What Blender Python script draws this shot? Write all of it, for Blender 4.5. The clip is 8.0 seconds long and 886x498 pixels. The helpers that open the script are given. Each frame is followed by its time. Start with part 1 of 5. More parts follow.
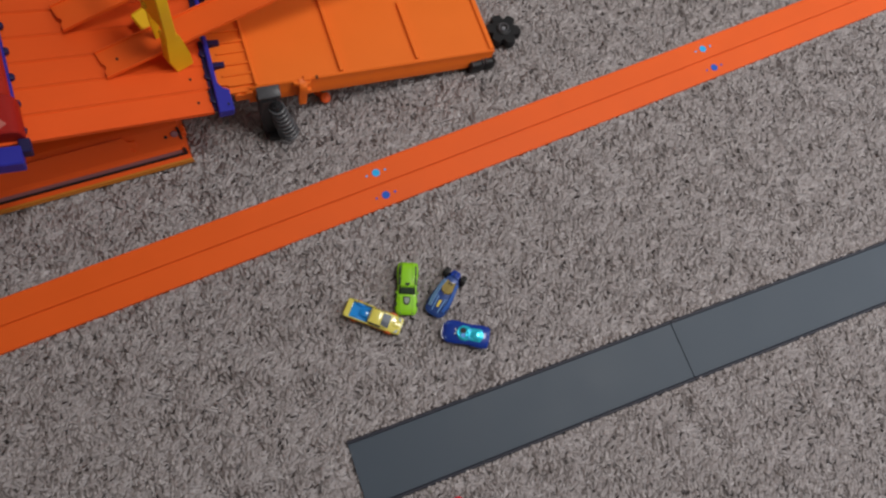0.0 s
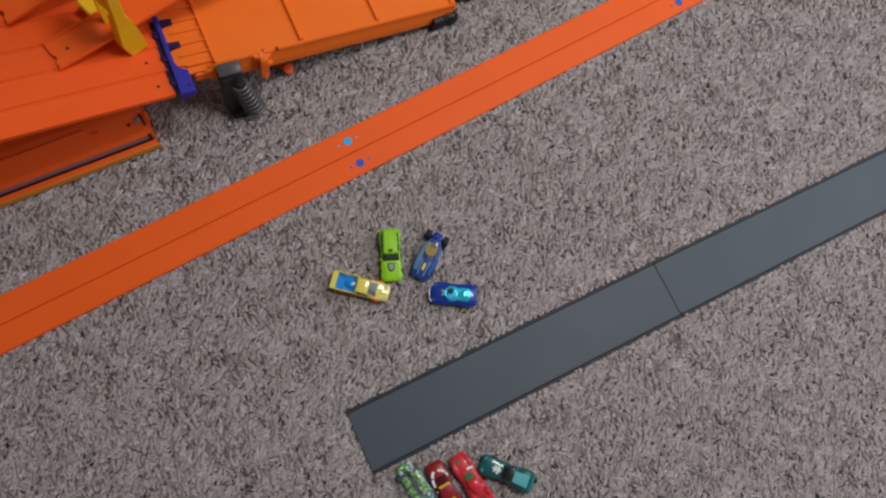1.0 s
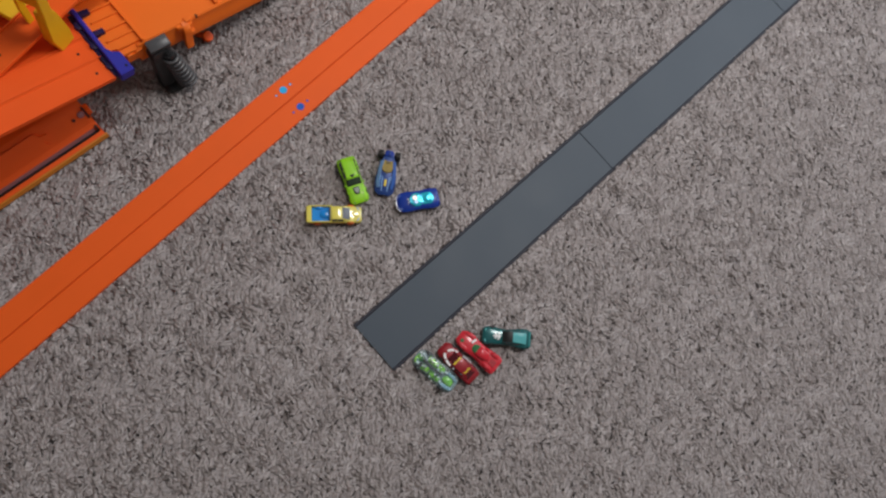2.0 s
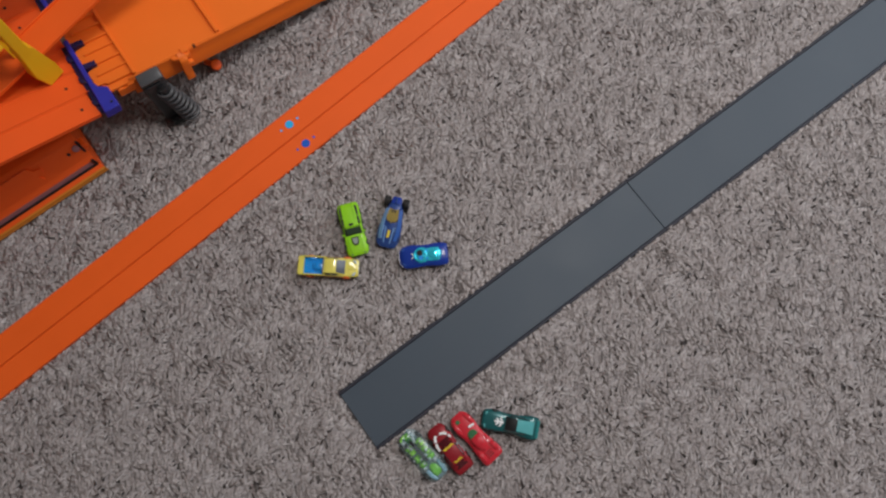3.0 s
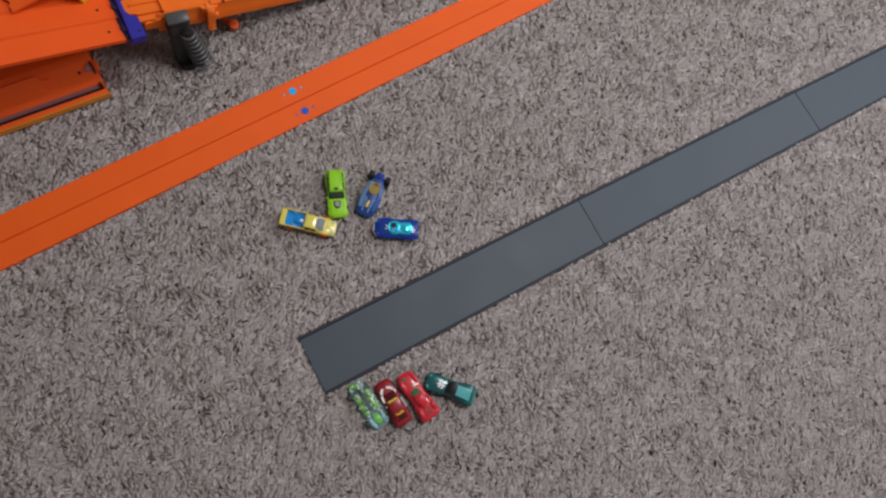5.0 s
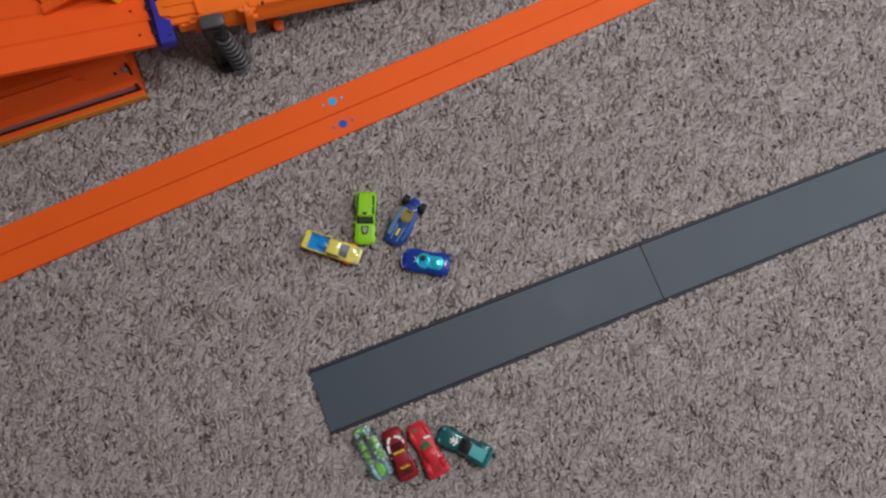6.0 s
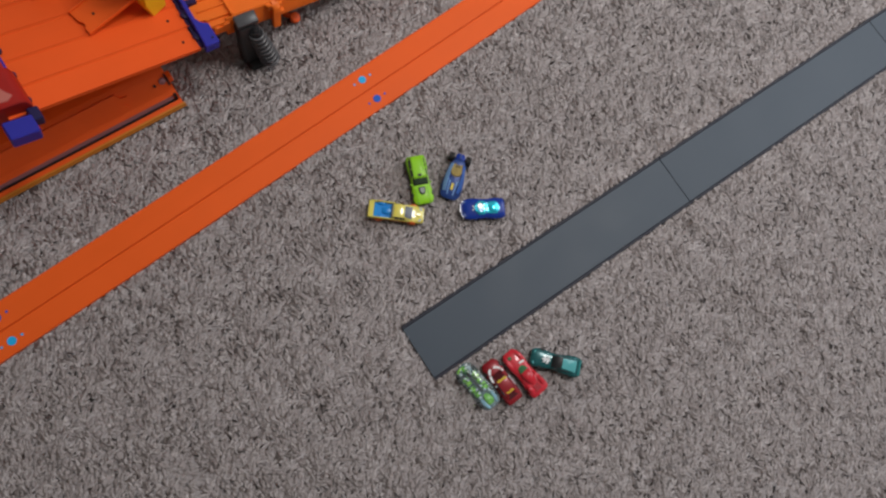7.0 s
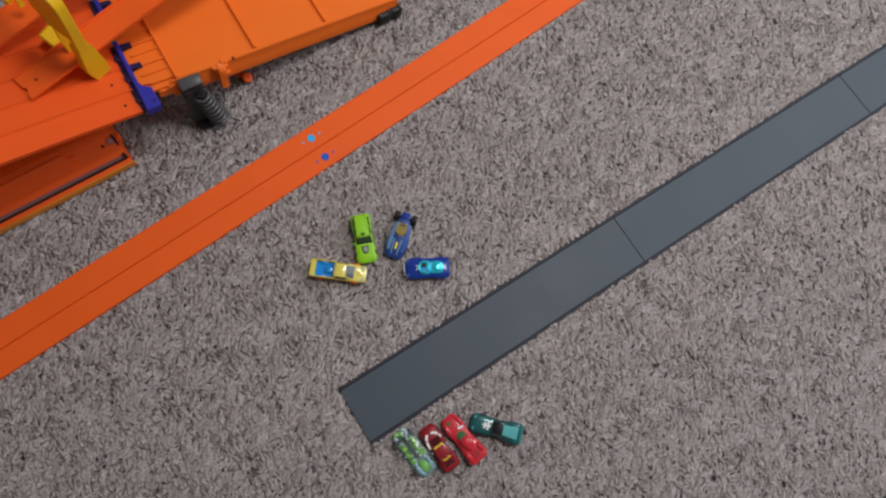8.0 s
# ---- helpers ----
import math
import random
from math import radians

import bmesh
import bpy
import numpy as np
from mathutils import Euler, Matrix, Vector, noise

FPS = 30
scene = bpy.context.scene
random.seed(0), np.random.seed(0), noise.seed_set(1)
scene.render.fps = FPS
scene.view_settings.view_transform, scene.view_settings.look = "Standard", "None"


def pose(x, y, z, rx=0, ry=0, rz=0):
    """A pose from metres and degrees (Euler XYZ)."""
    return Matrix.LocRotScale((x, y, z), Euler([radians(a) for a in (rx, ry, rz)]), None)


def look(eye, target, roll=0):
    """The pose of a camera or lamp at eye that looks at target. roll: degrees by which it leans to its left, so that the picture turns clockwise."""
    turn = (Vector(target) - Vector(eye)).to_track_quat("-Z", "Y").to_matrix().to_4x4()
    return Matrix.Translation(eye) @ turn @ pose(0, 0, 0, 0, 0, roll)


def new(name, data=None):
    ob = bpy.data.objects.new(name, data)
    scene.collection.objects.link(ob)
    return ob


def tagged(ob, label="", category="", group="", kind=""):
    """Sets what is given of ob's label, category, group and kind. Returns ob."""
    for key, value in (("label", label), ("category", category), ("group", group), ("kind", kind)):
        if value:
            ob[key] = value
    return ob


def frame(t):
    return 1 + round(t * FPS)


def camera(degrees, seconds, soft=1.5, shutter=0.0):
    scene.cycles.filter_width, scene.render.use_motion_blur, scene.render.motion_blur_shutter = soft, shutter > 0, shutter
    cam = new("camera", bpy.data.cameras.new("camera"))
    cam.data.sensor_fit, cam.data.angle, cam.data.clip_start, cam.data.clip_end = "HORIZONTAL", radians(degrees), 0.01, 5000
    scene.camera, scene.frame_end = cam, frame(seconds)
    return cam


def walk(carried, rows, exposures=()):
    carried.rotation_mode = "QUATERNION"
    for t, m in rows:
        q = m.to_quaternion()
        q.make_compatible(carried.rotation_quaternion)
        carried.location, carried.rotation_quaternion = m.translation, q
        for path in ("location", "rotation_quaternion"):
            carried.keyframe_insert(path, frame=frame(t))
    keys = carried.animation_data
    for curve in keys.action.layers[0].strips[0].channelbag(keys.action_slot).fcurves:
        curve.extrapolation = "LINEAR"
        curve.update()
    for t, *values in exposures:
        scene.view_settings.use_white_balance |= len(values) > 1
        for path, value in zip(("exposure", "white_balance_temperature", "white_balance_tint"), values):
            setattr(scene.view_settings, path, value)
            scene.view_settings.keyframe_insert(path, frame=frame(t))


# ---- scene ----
cam = camera(68.7, 8.0, soft=2.35)
PATH = [
    (0, (0.029, 0.0, 0.838), (0.414, 0.451, -1.072), 21.2),
    (0.2, (-0.018, -0.019, 0.857), (0.456, 0.385, -1.043), 27.3),
    (0.3, (-0.024, -0.035, 0.867), (0.423, 0.367, -1.041), 24.5),
    (0.5, (-0.02, -0.025, 0.864), (0.449, 0.342, -1.046), 28.1),
    (0.7, (0.019, -0.004, 0.861), (0.417, 0.344, -1.068), 23.2),
    (1, (0.034, 0.004, 0.839), (0.419, 0.319, -1.099), 25.6),
    (1.2, (0.024, 0.006, 0.857), (0.45, 0.285, -1.077), 27.8),
    (1.5, (-0.054, -0.034, 0.886), (0.464, 0.223, -1.029), 25.1),
    (1.7, (-0.103, -0.047, 0.893), (0.439, 0.156, -1.022), 28.5),
    (2, (-0.087, -0.047, 0.896), (0.457, 0.059, -1.026), 37.5),
    (2.2, (-0.03, -0.05, 0.899), (0.511, 0.068, -1.023), 38.1),
    (3.3, (0.122, -0.058, 0.798), (0.279, 0.295, -1.164), -9.6),
    (3.5, (0.092, -0.061, 0.813), (0.271, 0.272, -1.151), -2.4),
    (3.7, (0.05, -0.089, 0.844), (0.31, 0.246, -1.11), 6.7),
    (4, (-0.022, -0.112, 0.881), (0.384, 0.177, -1.056), 21.5),
    (4.2, (-0.066, -0.128, 0.896), (0.425, 0.154, -1.022), 25.7),
    (4.5, (-0.102, -0.137, 0.909), (0.472, 0.095, -0.993), 34.6),
    (4.8, (-0.069, -0.127, 0.904), (0.506, 0.121, -0.995), 35.8),
    (5, (-0.019, -0.105, 0.879), (0.527, 0.176, -1.024), 35.4),
    (5.2, (0.051, -0.091, 0.858), (0.506, 0.242, -1.061), 29.1),
    (6.3, (0.121, -0.045, 0.826), (0.327, 0.271, -1.138), 12.1),
    (6.5, (0.066, -0.056, 0.839), (0.325, 0.252, -1.12), 15.7),
    (6.8, (-0.043, -0.028, 0.856), (0.338, 0.192, -1.094), 30.8),
    (7, (-0.086, -0.027, 0.869), (0.346, 0.172, -1.074), 32.0),
    (7.2, (-0.105, -0.033, 0.873), (0.343, 0.147, -1.068), 32.4),
    (7.5, (-0.072, -0.05, 0.887), (0.388, 0.137, -1.051), 32.8),
    (7.7, (-0.014, -0.056, 0.89), (0.407, 0.175, -1.051), 27.3),
    (8, (0.038, -0.062, 0.879), (0.438, 0.275, -1.051), 17.7),
]
walk(cam, [(t, look(eye, target, roll)) for t, eye, target, roll in PATH], exposures=((0.0, -0.07), (1.2, -0.06), (2.0, -0.01), (3.3, -0.07), (4.2, 0.0), (5.2, 0.0), (6.4, -0.05), (7.2, 0.0), (8.0, 0.0)))

# ---- light ----
world = bpy.data.worlds.new("sky")
scene.world = world
world.use_nodes = True
wn = world.node_tree
sky = wn.nodes.new("ShaderNodeTexSky")
sky.sky_type, sky.sun_disc = "NISHITA", False
sky.sun_elevation, sky.sun_rotation = radians(40), radians(120)
wn.links.new(sky.outputs[0], wn.nodes["Background"].inputs[0])
wn.nodes["Background"].inputs[1].default_value = 0.12


def area_lamp(name, eye, target, sx, sy, watts, colour):
    data = bpy.data.lights.new(name, "AREA")
    data.shape, data.size, data.size_y, data.energy, data.color = "RECTANGLE", sx, sy, watts, colour
    ob = new(name, data)
    ob.matrix_world = look(eye, target)
    return ob


# daylight through the window of the wall on the +x side, and an unseen ceiling lamp added for overhead light
WINDOW = (2.1, -0.25, 1.45, 1.7, 1.3)  # wall x, centre y, centre z, width, height
LAMP = (1.05, 0.20, 2.37)
area_lamp("window_daylight", (2.08, -0.25, 1.45), (0.2, 0.0, 0.5), 1.6, 1.2, 22.0, (0.90, 0.95, 1.0))
lamp_light = area_lamp("assumed_ceiling_glow", LAMP, (LAMP[0], LAMP[1], 0.0), 0.6, 0.6, 27.0, (1.0, 0.975, 0.955))
lamp_light.data.shape = "DISK"


# ---- materials ----
def material(name, colour, rough=0.5, metal=0.0, var=0.12, grain=900.0, bump=0.05, blotch=14.0, coat=0.0, alpha_trans=0.0, ior=1.46, spec=0.35):
    m = bpy.data.materials.new(name)
    m.use_nodes = True
    nt = m.node_tree
    p = nt.nodes["Principled BSDF"]
    co = nt.nodes.new("ShaderNodeTexCoord")
    big, fine = nt.nodes.new("ShaderNodeTexNoise"), nt.nodes.new("ShaderNodeTexNoise")
    big.inputs["Scale"].default_value, big.inputs["Detail"].default_value = blotch, 4
    fine.inputs["Scale"].default_value, fine.inputs["Detail"].default_value = grain, 2
    for n in (big, fine):
        nt.links.new(co.outputs["Object"], n.inputs["Vector"])
    mix = nt.nodes.new("ShaderNodeMixRGB")
    mix.inputs[1].default_value = (*[c * (1 - var) for c in colour], 1)
    mix.inputs[2].default_value = (*[min(1.0, c * (1 + var)) for c in colour], 1)
    nt.links.new(big.outputs["Fac"], mix.inputs[0])
    nt.links.new(mix.outputs[0], p.inputs["Base Color"])
    ramp = nt.nodes.new("ShaderNodeMapRange")
    ramp.inputs["To Min"].default_value, ramp.inputs["To Max"].default_value = max(0.02, rough - 0.09), min(1.0, rough + 0.09)
    nt.links.new(big.outputs["Fac"], ramp.inputs["Value"])
    nt.links.new(ramp.outputs[0], p.inputs["Roughness"])
    bp = nt.nodes.new("ShaderNodeBump")
    bp.inputs["Strength"].default_value, bp.inputs["Distance"].default_value = bump, 0.001
    nt.links.new(fine.outputs["Fac"], bp.inputs["Height"])
    nt.links.new(bp.outputs[0], p.inputs["Normal"])
    p.inputs["Metallic"].default_value = metal
    p.inputs["Specular IOR Level"].default_value = spec
    p.inputs["Coat Weight"].default_value = coat
    p.inputs["Transmission Weight"].default_value = alpha_trans
    p.inputs["IOR"].default_value = ior
    return m


ORANGE = material("orange_track_plastic", (0.83, 0.112, 0.010), 0.55, var=0.07, bump=0.04)
ORANGE_LANE = material("orange_lane_plastic", (0.80, 0.092, 0.007), 0.55, var=0.08, bump=0.04)
ORANGE_DECK = material("light_orange_plastic", (0.83, 0.158, 0.012), 0.5, var=0.06, bump=0.04)
ORANGE_DEEP = material("deep_orange_plastic", (0.78, 0.092, 0.007), 0.5, var=0.08, bump=0.04)
PINK_MARK = material("pale_pink_print", (0.52, 0.16, 0.13), 0.5)
AMBER = material("amber_plastic_edge", (0.55, 0.18, 0.02), 0.4)
PURPLE = material("violet_blue_plastic", (0.025, 0.025, 0.30), 0.42, bump=0.05)
MAUVE = material("dull_mauve_plastic", (0.30, 0.13, 0.14), 0.5)
RED_CLEAR = material("red_gate_plastic", (0.40, 0.022, 0.012), 0.3, alpha_trans=0.15)
RED_DEEP = material("deep_red_plastic", (0.30, 0.012, 0.009), 0.35)
BROWN_HOLE = material("brown_shaded_plastic", (0.10, 0.022, 0.006), 0.5)
# the fingers' own dark tone, also painted shade on sockets, skirt and tab
VIOLET_DARK = material("dark_and_shaded_violet_plastic", (0.014, 0.010, 0.060), 0.45)
YELLOW = material("yellow_plastic", (0.80, 0.46, 0.012), 0.4, bump=0.06)
BLACK = material("black_plastic", (0.012, 0.012, 0.013), 0.45)
CHARCOAL = material("charcoal_plastic", (0.026, 0.026, 0.028), 0.36)
STEEL_GREY = material("worn_and_highlit_grey_plastic", (0.076, 0.075, 0.080), 0.34)
GREY = material("slate_grey_plastic", (0.058, 0.074, 0.095), 0.52, var=0.06, bump=0.04)
GREY_RIM = material("dark_slate_plastic", (0.030, 0.030, 0.042), 0.6)
CYAN_INK = material("cyan_print", (0.02, 0.40, 0.78), 0.45, var=0.02)
BLUE_INK = material("blue_print", (0.012, 0.10, 0.50), 0.45, var=0.02)
WALL_PAINT = material("off_white_wall_paint", (0.72, 0.70, 0.66), 0.8, grain=300, bump=0.1, var=0.03)
CEILING_PAINT = material("white_ceiling_paint", (0.8, 0.8, 0.78), 0.9, grain=200, bump=0.15, var=0.02)

# toy car finishes
LIME = material("lime_green_enamel", (0.27, 0.60, 0.012), 0.45, coat=0.06, var=0.04, bump=0.01)
CAR_YELLOW = material("yellow_enamel", (0.72, 0.62, 0.11), 0.22, coat=1.0, var=0.04, bump=0.01)
CAR_BLUE = material("glossy_blue_enamel", (0.006, 0.034, 0.27), 0.34, 0.0, coat=0.3, spec=0.3, var=0.05, bump=0.02)
RACER_BLUE = material("steel_blue_enamel", (0.018, 0.052, 0.21), 0.34, 0.1, coat=0.3, var=0.08, bump=0.02)
PALE_BLUE = material("pale_blue_stripe", (0.18, 0.34, 0.62), 0.35, 0.2)
BED_BLUE = material("bright_blue_plastic", (0.01, 0.25, 0.70), 0.25, coat=0.4)
CHROME_CYAN = material("cyan_chrome", (0.03, 0.62, 0.80), 0.16, 0.45, coat=0.6, bump=0.02)
GOLD_DULL = material("dull_gold_plastic", (0.24, 0.17, 0.03), 0.45, 0.1)
MAROON = material("dark_red_enamel", (0.25, 0.008, 0.015), 0.40, 0.1, coat=0.15, bump=0.01)
CAR_RED = material("bright_red_enamel", (0.56, 0.019, 0.034), 0.36, coat=0.4, bump=0.01)
TEAL = material("teal_enamel", (0.010, 0.100, 0.106), 0.26, 0.15, coat=0.5, bump=0.01)
TEAL_LIGHT = material("pale_teal_tinted_plastic", (0.10, 0.38, 0.39), 0.2, coat=0.4)
CLEAR_BLUE = material("clear_bluish_plastic", (0.74, 0.88, 0.92), 0.10, alpha_trans=0.93, ior=1.3)
PALE_CLEAR = material("pale_bluish_clear_plastic", (0.19, 0.33, 0.41), 0.15, coat=0.5, var=0.3, blotch=200)
SMOKE_BLUE = material("pale_smoky_blue_plastic", (0.11, 0.16, 0.18), 0.3, var=0.35, blotch=160)
# brighter copy of the inner lime, for its highlights
LIME_BRIGHT = material("bright_lime_highlight", (0.25, 0.56, 0.04), 0.2, coat=0.5, var=0.3, blotch=260.0)
LIME_INNER = material("lime_inner_plastic", (0.12, 0.36, 0.025), 0.25, coat=0.5, var=0.65, blotch=260.0)
DARK_GLASS = material("smoked_window", (0.02, 0.022, 0.025), 0.1, coat=0.5, var=0.05, bump=0)
GREY_GLASS = material("grey_tinted_window", (0.085, 0.095, 0.12), 0.28, 0.0, coat=0.15, var=0.05, bump=0)
GREEN_GLASS = material("green_tinted_window", (0.05, 0.16, 0.07), 0.15, coat=0.5, bump=0)
WHITE_INK = material("white_print", (0.78, 0.78, 0.78), 0.4, var=0.02, bump=0)
YELLOW_INK = material("yellow_print", (0.66, 0.50, 0.03), 0.4, var=0.03, bump=0)
SILVER = material("silver_trim", (0.50, 0.51, 0.55), 0.35, 0.9, bump=0.01)
GREEN_SMOKE = material("green_smoked_window", (0.035, 0.06, 0.035), 0.22, coat=0.4, var=0.05, bump=0)
RED_SMOKE = material("dark_red_window", (0.07, 0.006, 0.010), 0.2, coat=0.4, var=0.05, bump=0)
PALE_GLASS = material("pale_grey_plastic", (0.42, 0.47, 0.50), 0.3, coat=0.2, bump=0)
SMOKE_TEAL = material("smoky_teal_plastic", (0.05, 0.14, 0.16), 0.3)
SCOOP_GREY = material("scoop_grey_plastic", (0.27, 0.30, 0.26), 0.4, bump=0)
MID_BLUE = material("mid_blue_enamel", (0.03, 0.10, 0.36), 0.35, coat=0.3, bump=0.01)
TEAL_MID = material("mid_teal_enamel", (0.012, 0.19, 0.19), 0.3, coat=0.3, bump=0.01)
TYRE = material("black_tyre", (0.013, 0.012, 0.012), 0.6)
ORANGE_RIM = material("orange_wheel_plastic", (0.62, 0.12, 0.015), 0.4)
GREY_RIMW = material("grey_wheel_plastic", (0.22, 0.22, 0.23), 0.35, 0.5)


def carpet_material(name, islands):
    m = bpy.data.materials.new(name)
    m.use_nodes = True
    nt = m.node_tree
    p = nt.nodes["Principled BSDF"]
    ramp = nt.nodes.new("ShaderNodeValToRGB")
    stops = ((0.0, (0.225, 0.194, 0.187)), (0.3, (0.318, 0.277, 0.268)), (0.65, (0.402, 0.357, 0.348)), (1.0, (0.555, 0.501, 0.493)))
    ramp.color_ramp.elements[0].position, ramp.color_ramp.elements[1].position = stops[0][0], stops[3][0]
    # bare floor colour darkened to stand in for the pile's self-shading
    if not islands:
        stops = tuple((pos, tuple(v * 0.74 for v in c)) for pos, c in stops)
    for pos, c in stops[1:3]:
        ramp.color_ramp.elements.new(pos)
    for e, (pos, c) in zip(ramp.color_ramp.elements, stops):
        e.position, e.color = pos, (*c, 1)
    co = nt.nodes.new("ShaderNodeTexCoord")
    noise_n = nt.nodes.new("ShaderNodeTexNoise")
    noise_n.inputs["Scale"].default_value, noise_n.inputs["Detail"].default_value = (22, 3) if islands else (180, 4)
    nt.links.new(co.outputs["Object"], noise_n.inputs["Vector"])
    if islands:
        geo = nt.nodes.new("ShaderNodeNewGeometry")
        mixer = nt.nodes.new("ShaderNodeMix")
        mixer.inputs[0].default_value = 0.15
        dye = nt.nodes.new("ShaderNodeAttribute")
        dye.attribute_name = "tuft_dye"
        pair = nt.nodes.new("ShaderNodeMix")
        pair.inputs[0].default_value = 0.70
        nt.links.new(geo.outputs["Random Per Island"], pair.inputs[2])
        nt.links.new(dye.outputs["Fac"], pair.inputs[3])
        nt.links.new(pair.outputs[0], mixer.inputs[2])
        nt.links.new(noise_n.outputs["Fac"], mixer.inputs[3])
        nt.links.new(mixer.outputs[0], ramp.inputs[0])
    else:
        nt.links.new(noise_n.outputs["Fac"], ramp.inputs[0])
    nt.links.new(ramp.outputs[0], p.inputs["Base Color"])
    fib = nt.nodes.new("ShaderNodeTexNoise")
    fib.inputs["Scale"].default_value = 1800
    nt.links.new(co.outputs["Object"], fib.inputs["Vector"])
    bp = nt.nodes.new("ShaderNodeBump")
    bp.inputs["Strength"].default_value, bp.inputs["Distance"].default_value = 0.3, 0.0005
    nt.links.new(fib.outputs["Fac"], bp.inputs["Height"])
    nt.links.new(bp.outputs[0], p.inputs["Normal"])
    p.inputs["Roughness"].default_value = 0.9
    p.inputs["Specular IOR Level"].default_value = 0.2
    return m


YARN = carpet_material("taupe_carpet_yarn", True)
BACKING = carpet_material("taupe_carpet_base_shaded", False)


# ---- mesh helpers ----
def finish(bm, sharp=0.6):
    bmesh.ops.recalc_face_normals(bm, faces=bm.faces)
    for f in bm.faces:
        f.smooth = True
    for e in bm.edges:
        e.smooth = e.calc_face_angle(0.0) < sharp
    return bm


def part(name, bm, mat, parent=None, label="", at=None, sharp=0.6):
    """One mesh object made of bm, under a thing or a part."""
    finish(bm, sharp)
    me = bpy.data.meshes.new(name)
    bm.to_mesh(me)
    bm.free()
    me.materials.append(mat)
    ob = new(name, me)
    if at is not None:
        ob.matrix_world = at
    if parent is not None:
        ob.parent = parent
    if label:
        ob["label"] = label
    return ob


def box(x0, x1, y0, y1, z0, z1, bevel=0.0006, seg=1, into=None):
    bm = into or bmesh.new()
    r = bmesh.ops.create_cube(bm, size=1.0)
    vs = r["verts"]
    bmesh.ops.scale(bm, vec=(x1 - x0, y1 - y0, z1 - z0), verts=vs)
    bmesh.ops.translate(bm, vec=((x0 + x1) / 2, (y0 + y1) / 2, (z0 + z1) / 2), verts=vs)
    if bevel:
        es = list({e for v in vs for e in v.link_edges})
        bmesh.ops.bevel(bm, geom=es, offset=bevel, segments=seg, affect="EDGES", profile=0.5)
    return bm


def extrude(outline, a, b, axis="x", bevel=0.0, into=None):
    """A prism over a closed outline, between a and b along axis. The outline's pairs are (y, z), (x, z) or (x, y)."""
    bm = into or bmesh.new()

    def put(p, d):
        return {"x": (d, p[0], p[1]), "y": (p[0], d, p[1]), "z": (p[0], p[1], d)}[axis]
    lo = [bm.verts.new(put(p, a)) for p in outline]
    hi = [bm.verts.new(put(p, b)) for p in outline]
    faces = [bm.faces.new(lo[::-1]), bm.faces.new(hi)]
    n = len(outline)
    for i in range(n):
        faces.append(bm.faces.new((lo[i], lo[(i + 1) % n], hi[(i + 1) % n], hi[i])))
    if bevel:
        bmesh.ops.bevel(bm, geom=list({e for f in faces for e in f.edges}), offset=bevel, segments=1, affect="EDGES", profile=0.5)
    return bm


def disc(r, h, m=None, seg=20, r2=None, into=None, bevel=0.0):
    bm = into or bmesh.new()
    out = bmesh.ops.create_cone(bm, cap_ends=True, segments=seg, radius1=r, radius2=r if r2 is None else r2, depth=h)
    if m is not None:
        bmesh.ops.transform(bm, matrix=m, verts=out["verts"])
    if bevel:
        es = [e for e in {e for v in out["verts"] for e in v.link_edges} if e.calc_face_angle(0.0) > 0.9]
        bmesh.ops.bevel(bm, geom=es, offset=bevel, segments=2, affect="EDGES", profile=0.5)
    return bm


def ring(r, tube, m=None, seg=24, sides=8, into=None):
    bm = into or bmesh.new()
    vs = []
    for i in range(seg):
        a = 2 * math.pi * i / seg
        vs.append([bm.verts.new(((r + tube * math.cos(2 * math.pi * j / sides)) * math.cos(a), (r + tube * math.cos(2 * math.pi * j / sides)) * math.sin(a), tube * math.sin(2 * math.pi * j / sides))) for j in range(sides)])
    for i in range(seg):
        for j in range(sides):
            bm.faces.new((vs[i][j], vs[(i + 1) % seg][j], vs[(i + 1) % seg][(j + 1) % sides], vs[i][(j + 1) % sides]))
    if m is not None:
        bmesh.ops.transform(bm, matrix=m, verts=[v for row in vs for v in row])
    return bm


def loft(stations, power=0.55, n=18, into=None):
    """A skin over rounded cross-sections: (x, half width, bottom, top) each, with an optional y offset."""
    bm = into or bmesh.new()
    rings = []
    for st in stations:
        x, w, zb, zt = st[:4]
        y0 = st[4] if len(st) > 4 else 0.0
        row = []
        for i in range(n):
            a = 2 * math.pi * (i + 0.5) / n
            c, s = math.cos(a), math.sin(a)
            row.append(bm.verts.new((x, y0 + w * math.copysign(abs(c) ** power, c), (zb + zt) / 2 + (zt - zb) / 2 * math.copysign(abs(s) ** power, s))))
        rings.append(row)
    for r0, r1 in zip(rings, rings[1:]):
        for i in range(n):
            bm.faces.new((r0[i], r0[(i + 1) % n], r1[(i + 1) % n], r1[i]))
    bm.faces.new(rings[0]), bm.faces.new(rings[-1])
    return bm


def sweep(points, half_w, half_t, side, into=None):
    """A flat bar along points; side: the direction of its width."""
    bm = into or bmesh.new()
    pts = [Vector(p) for p in points]
    side = Vector(side).normalized()
    rows = []
    for i, p in enumerate(pts):
        d = (pts[min(i + 1, len(pts) - 1)] - pts[max(i - 1, 0)]).normalized()
        up = d.cross(side).normalized()
        rows.append([bm.verts.new(p + side * (sx * half_w) + up * (sz * half_t)) for sx, sz in ((-1, -1), (1, -1), (1, 1), (-1, 1))])
    for a, b in zip(rows, rows[1:]):
        for k in range(4):
            bm.faces.new((a[k], a[(k + 1) % 4], b[(k + 1) % 4], b[k]))
    bm.faces.new(rows[0]), bm.faces.new(rows[-1])
    return bm


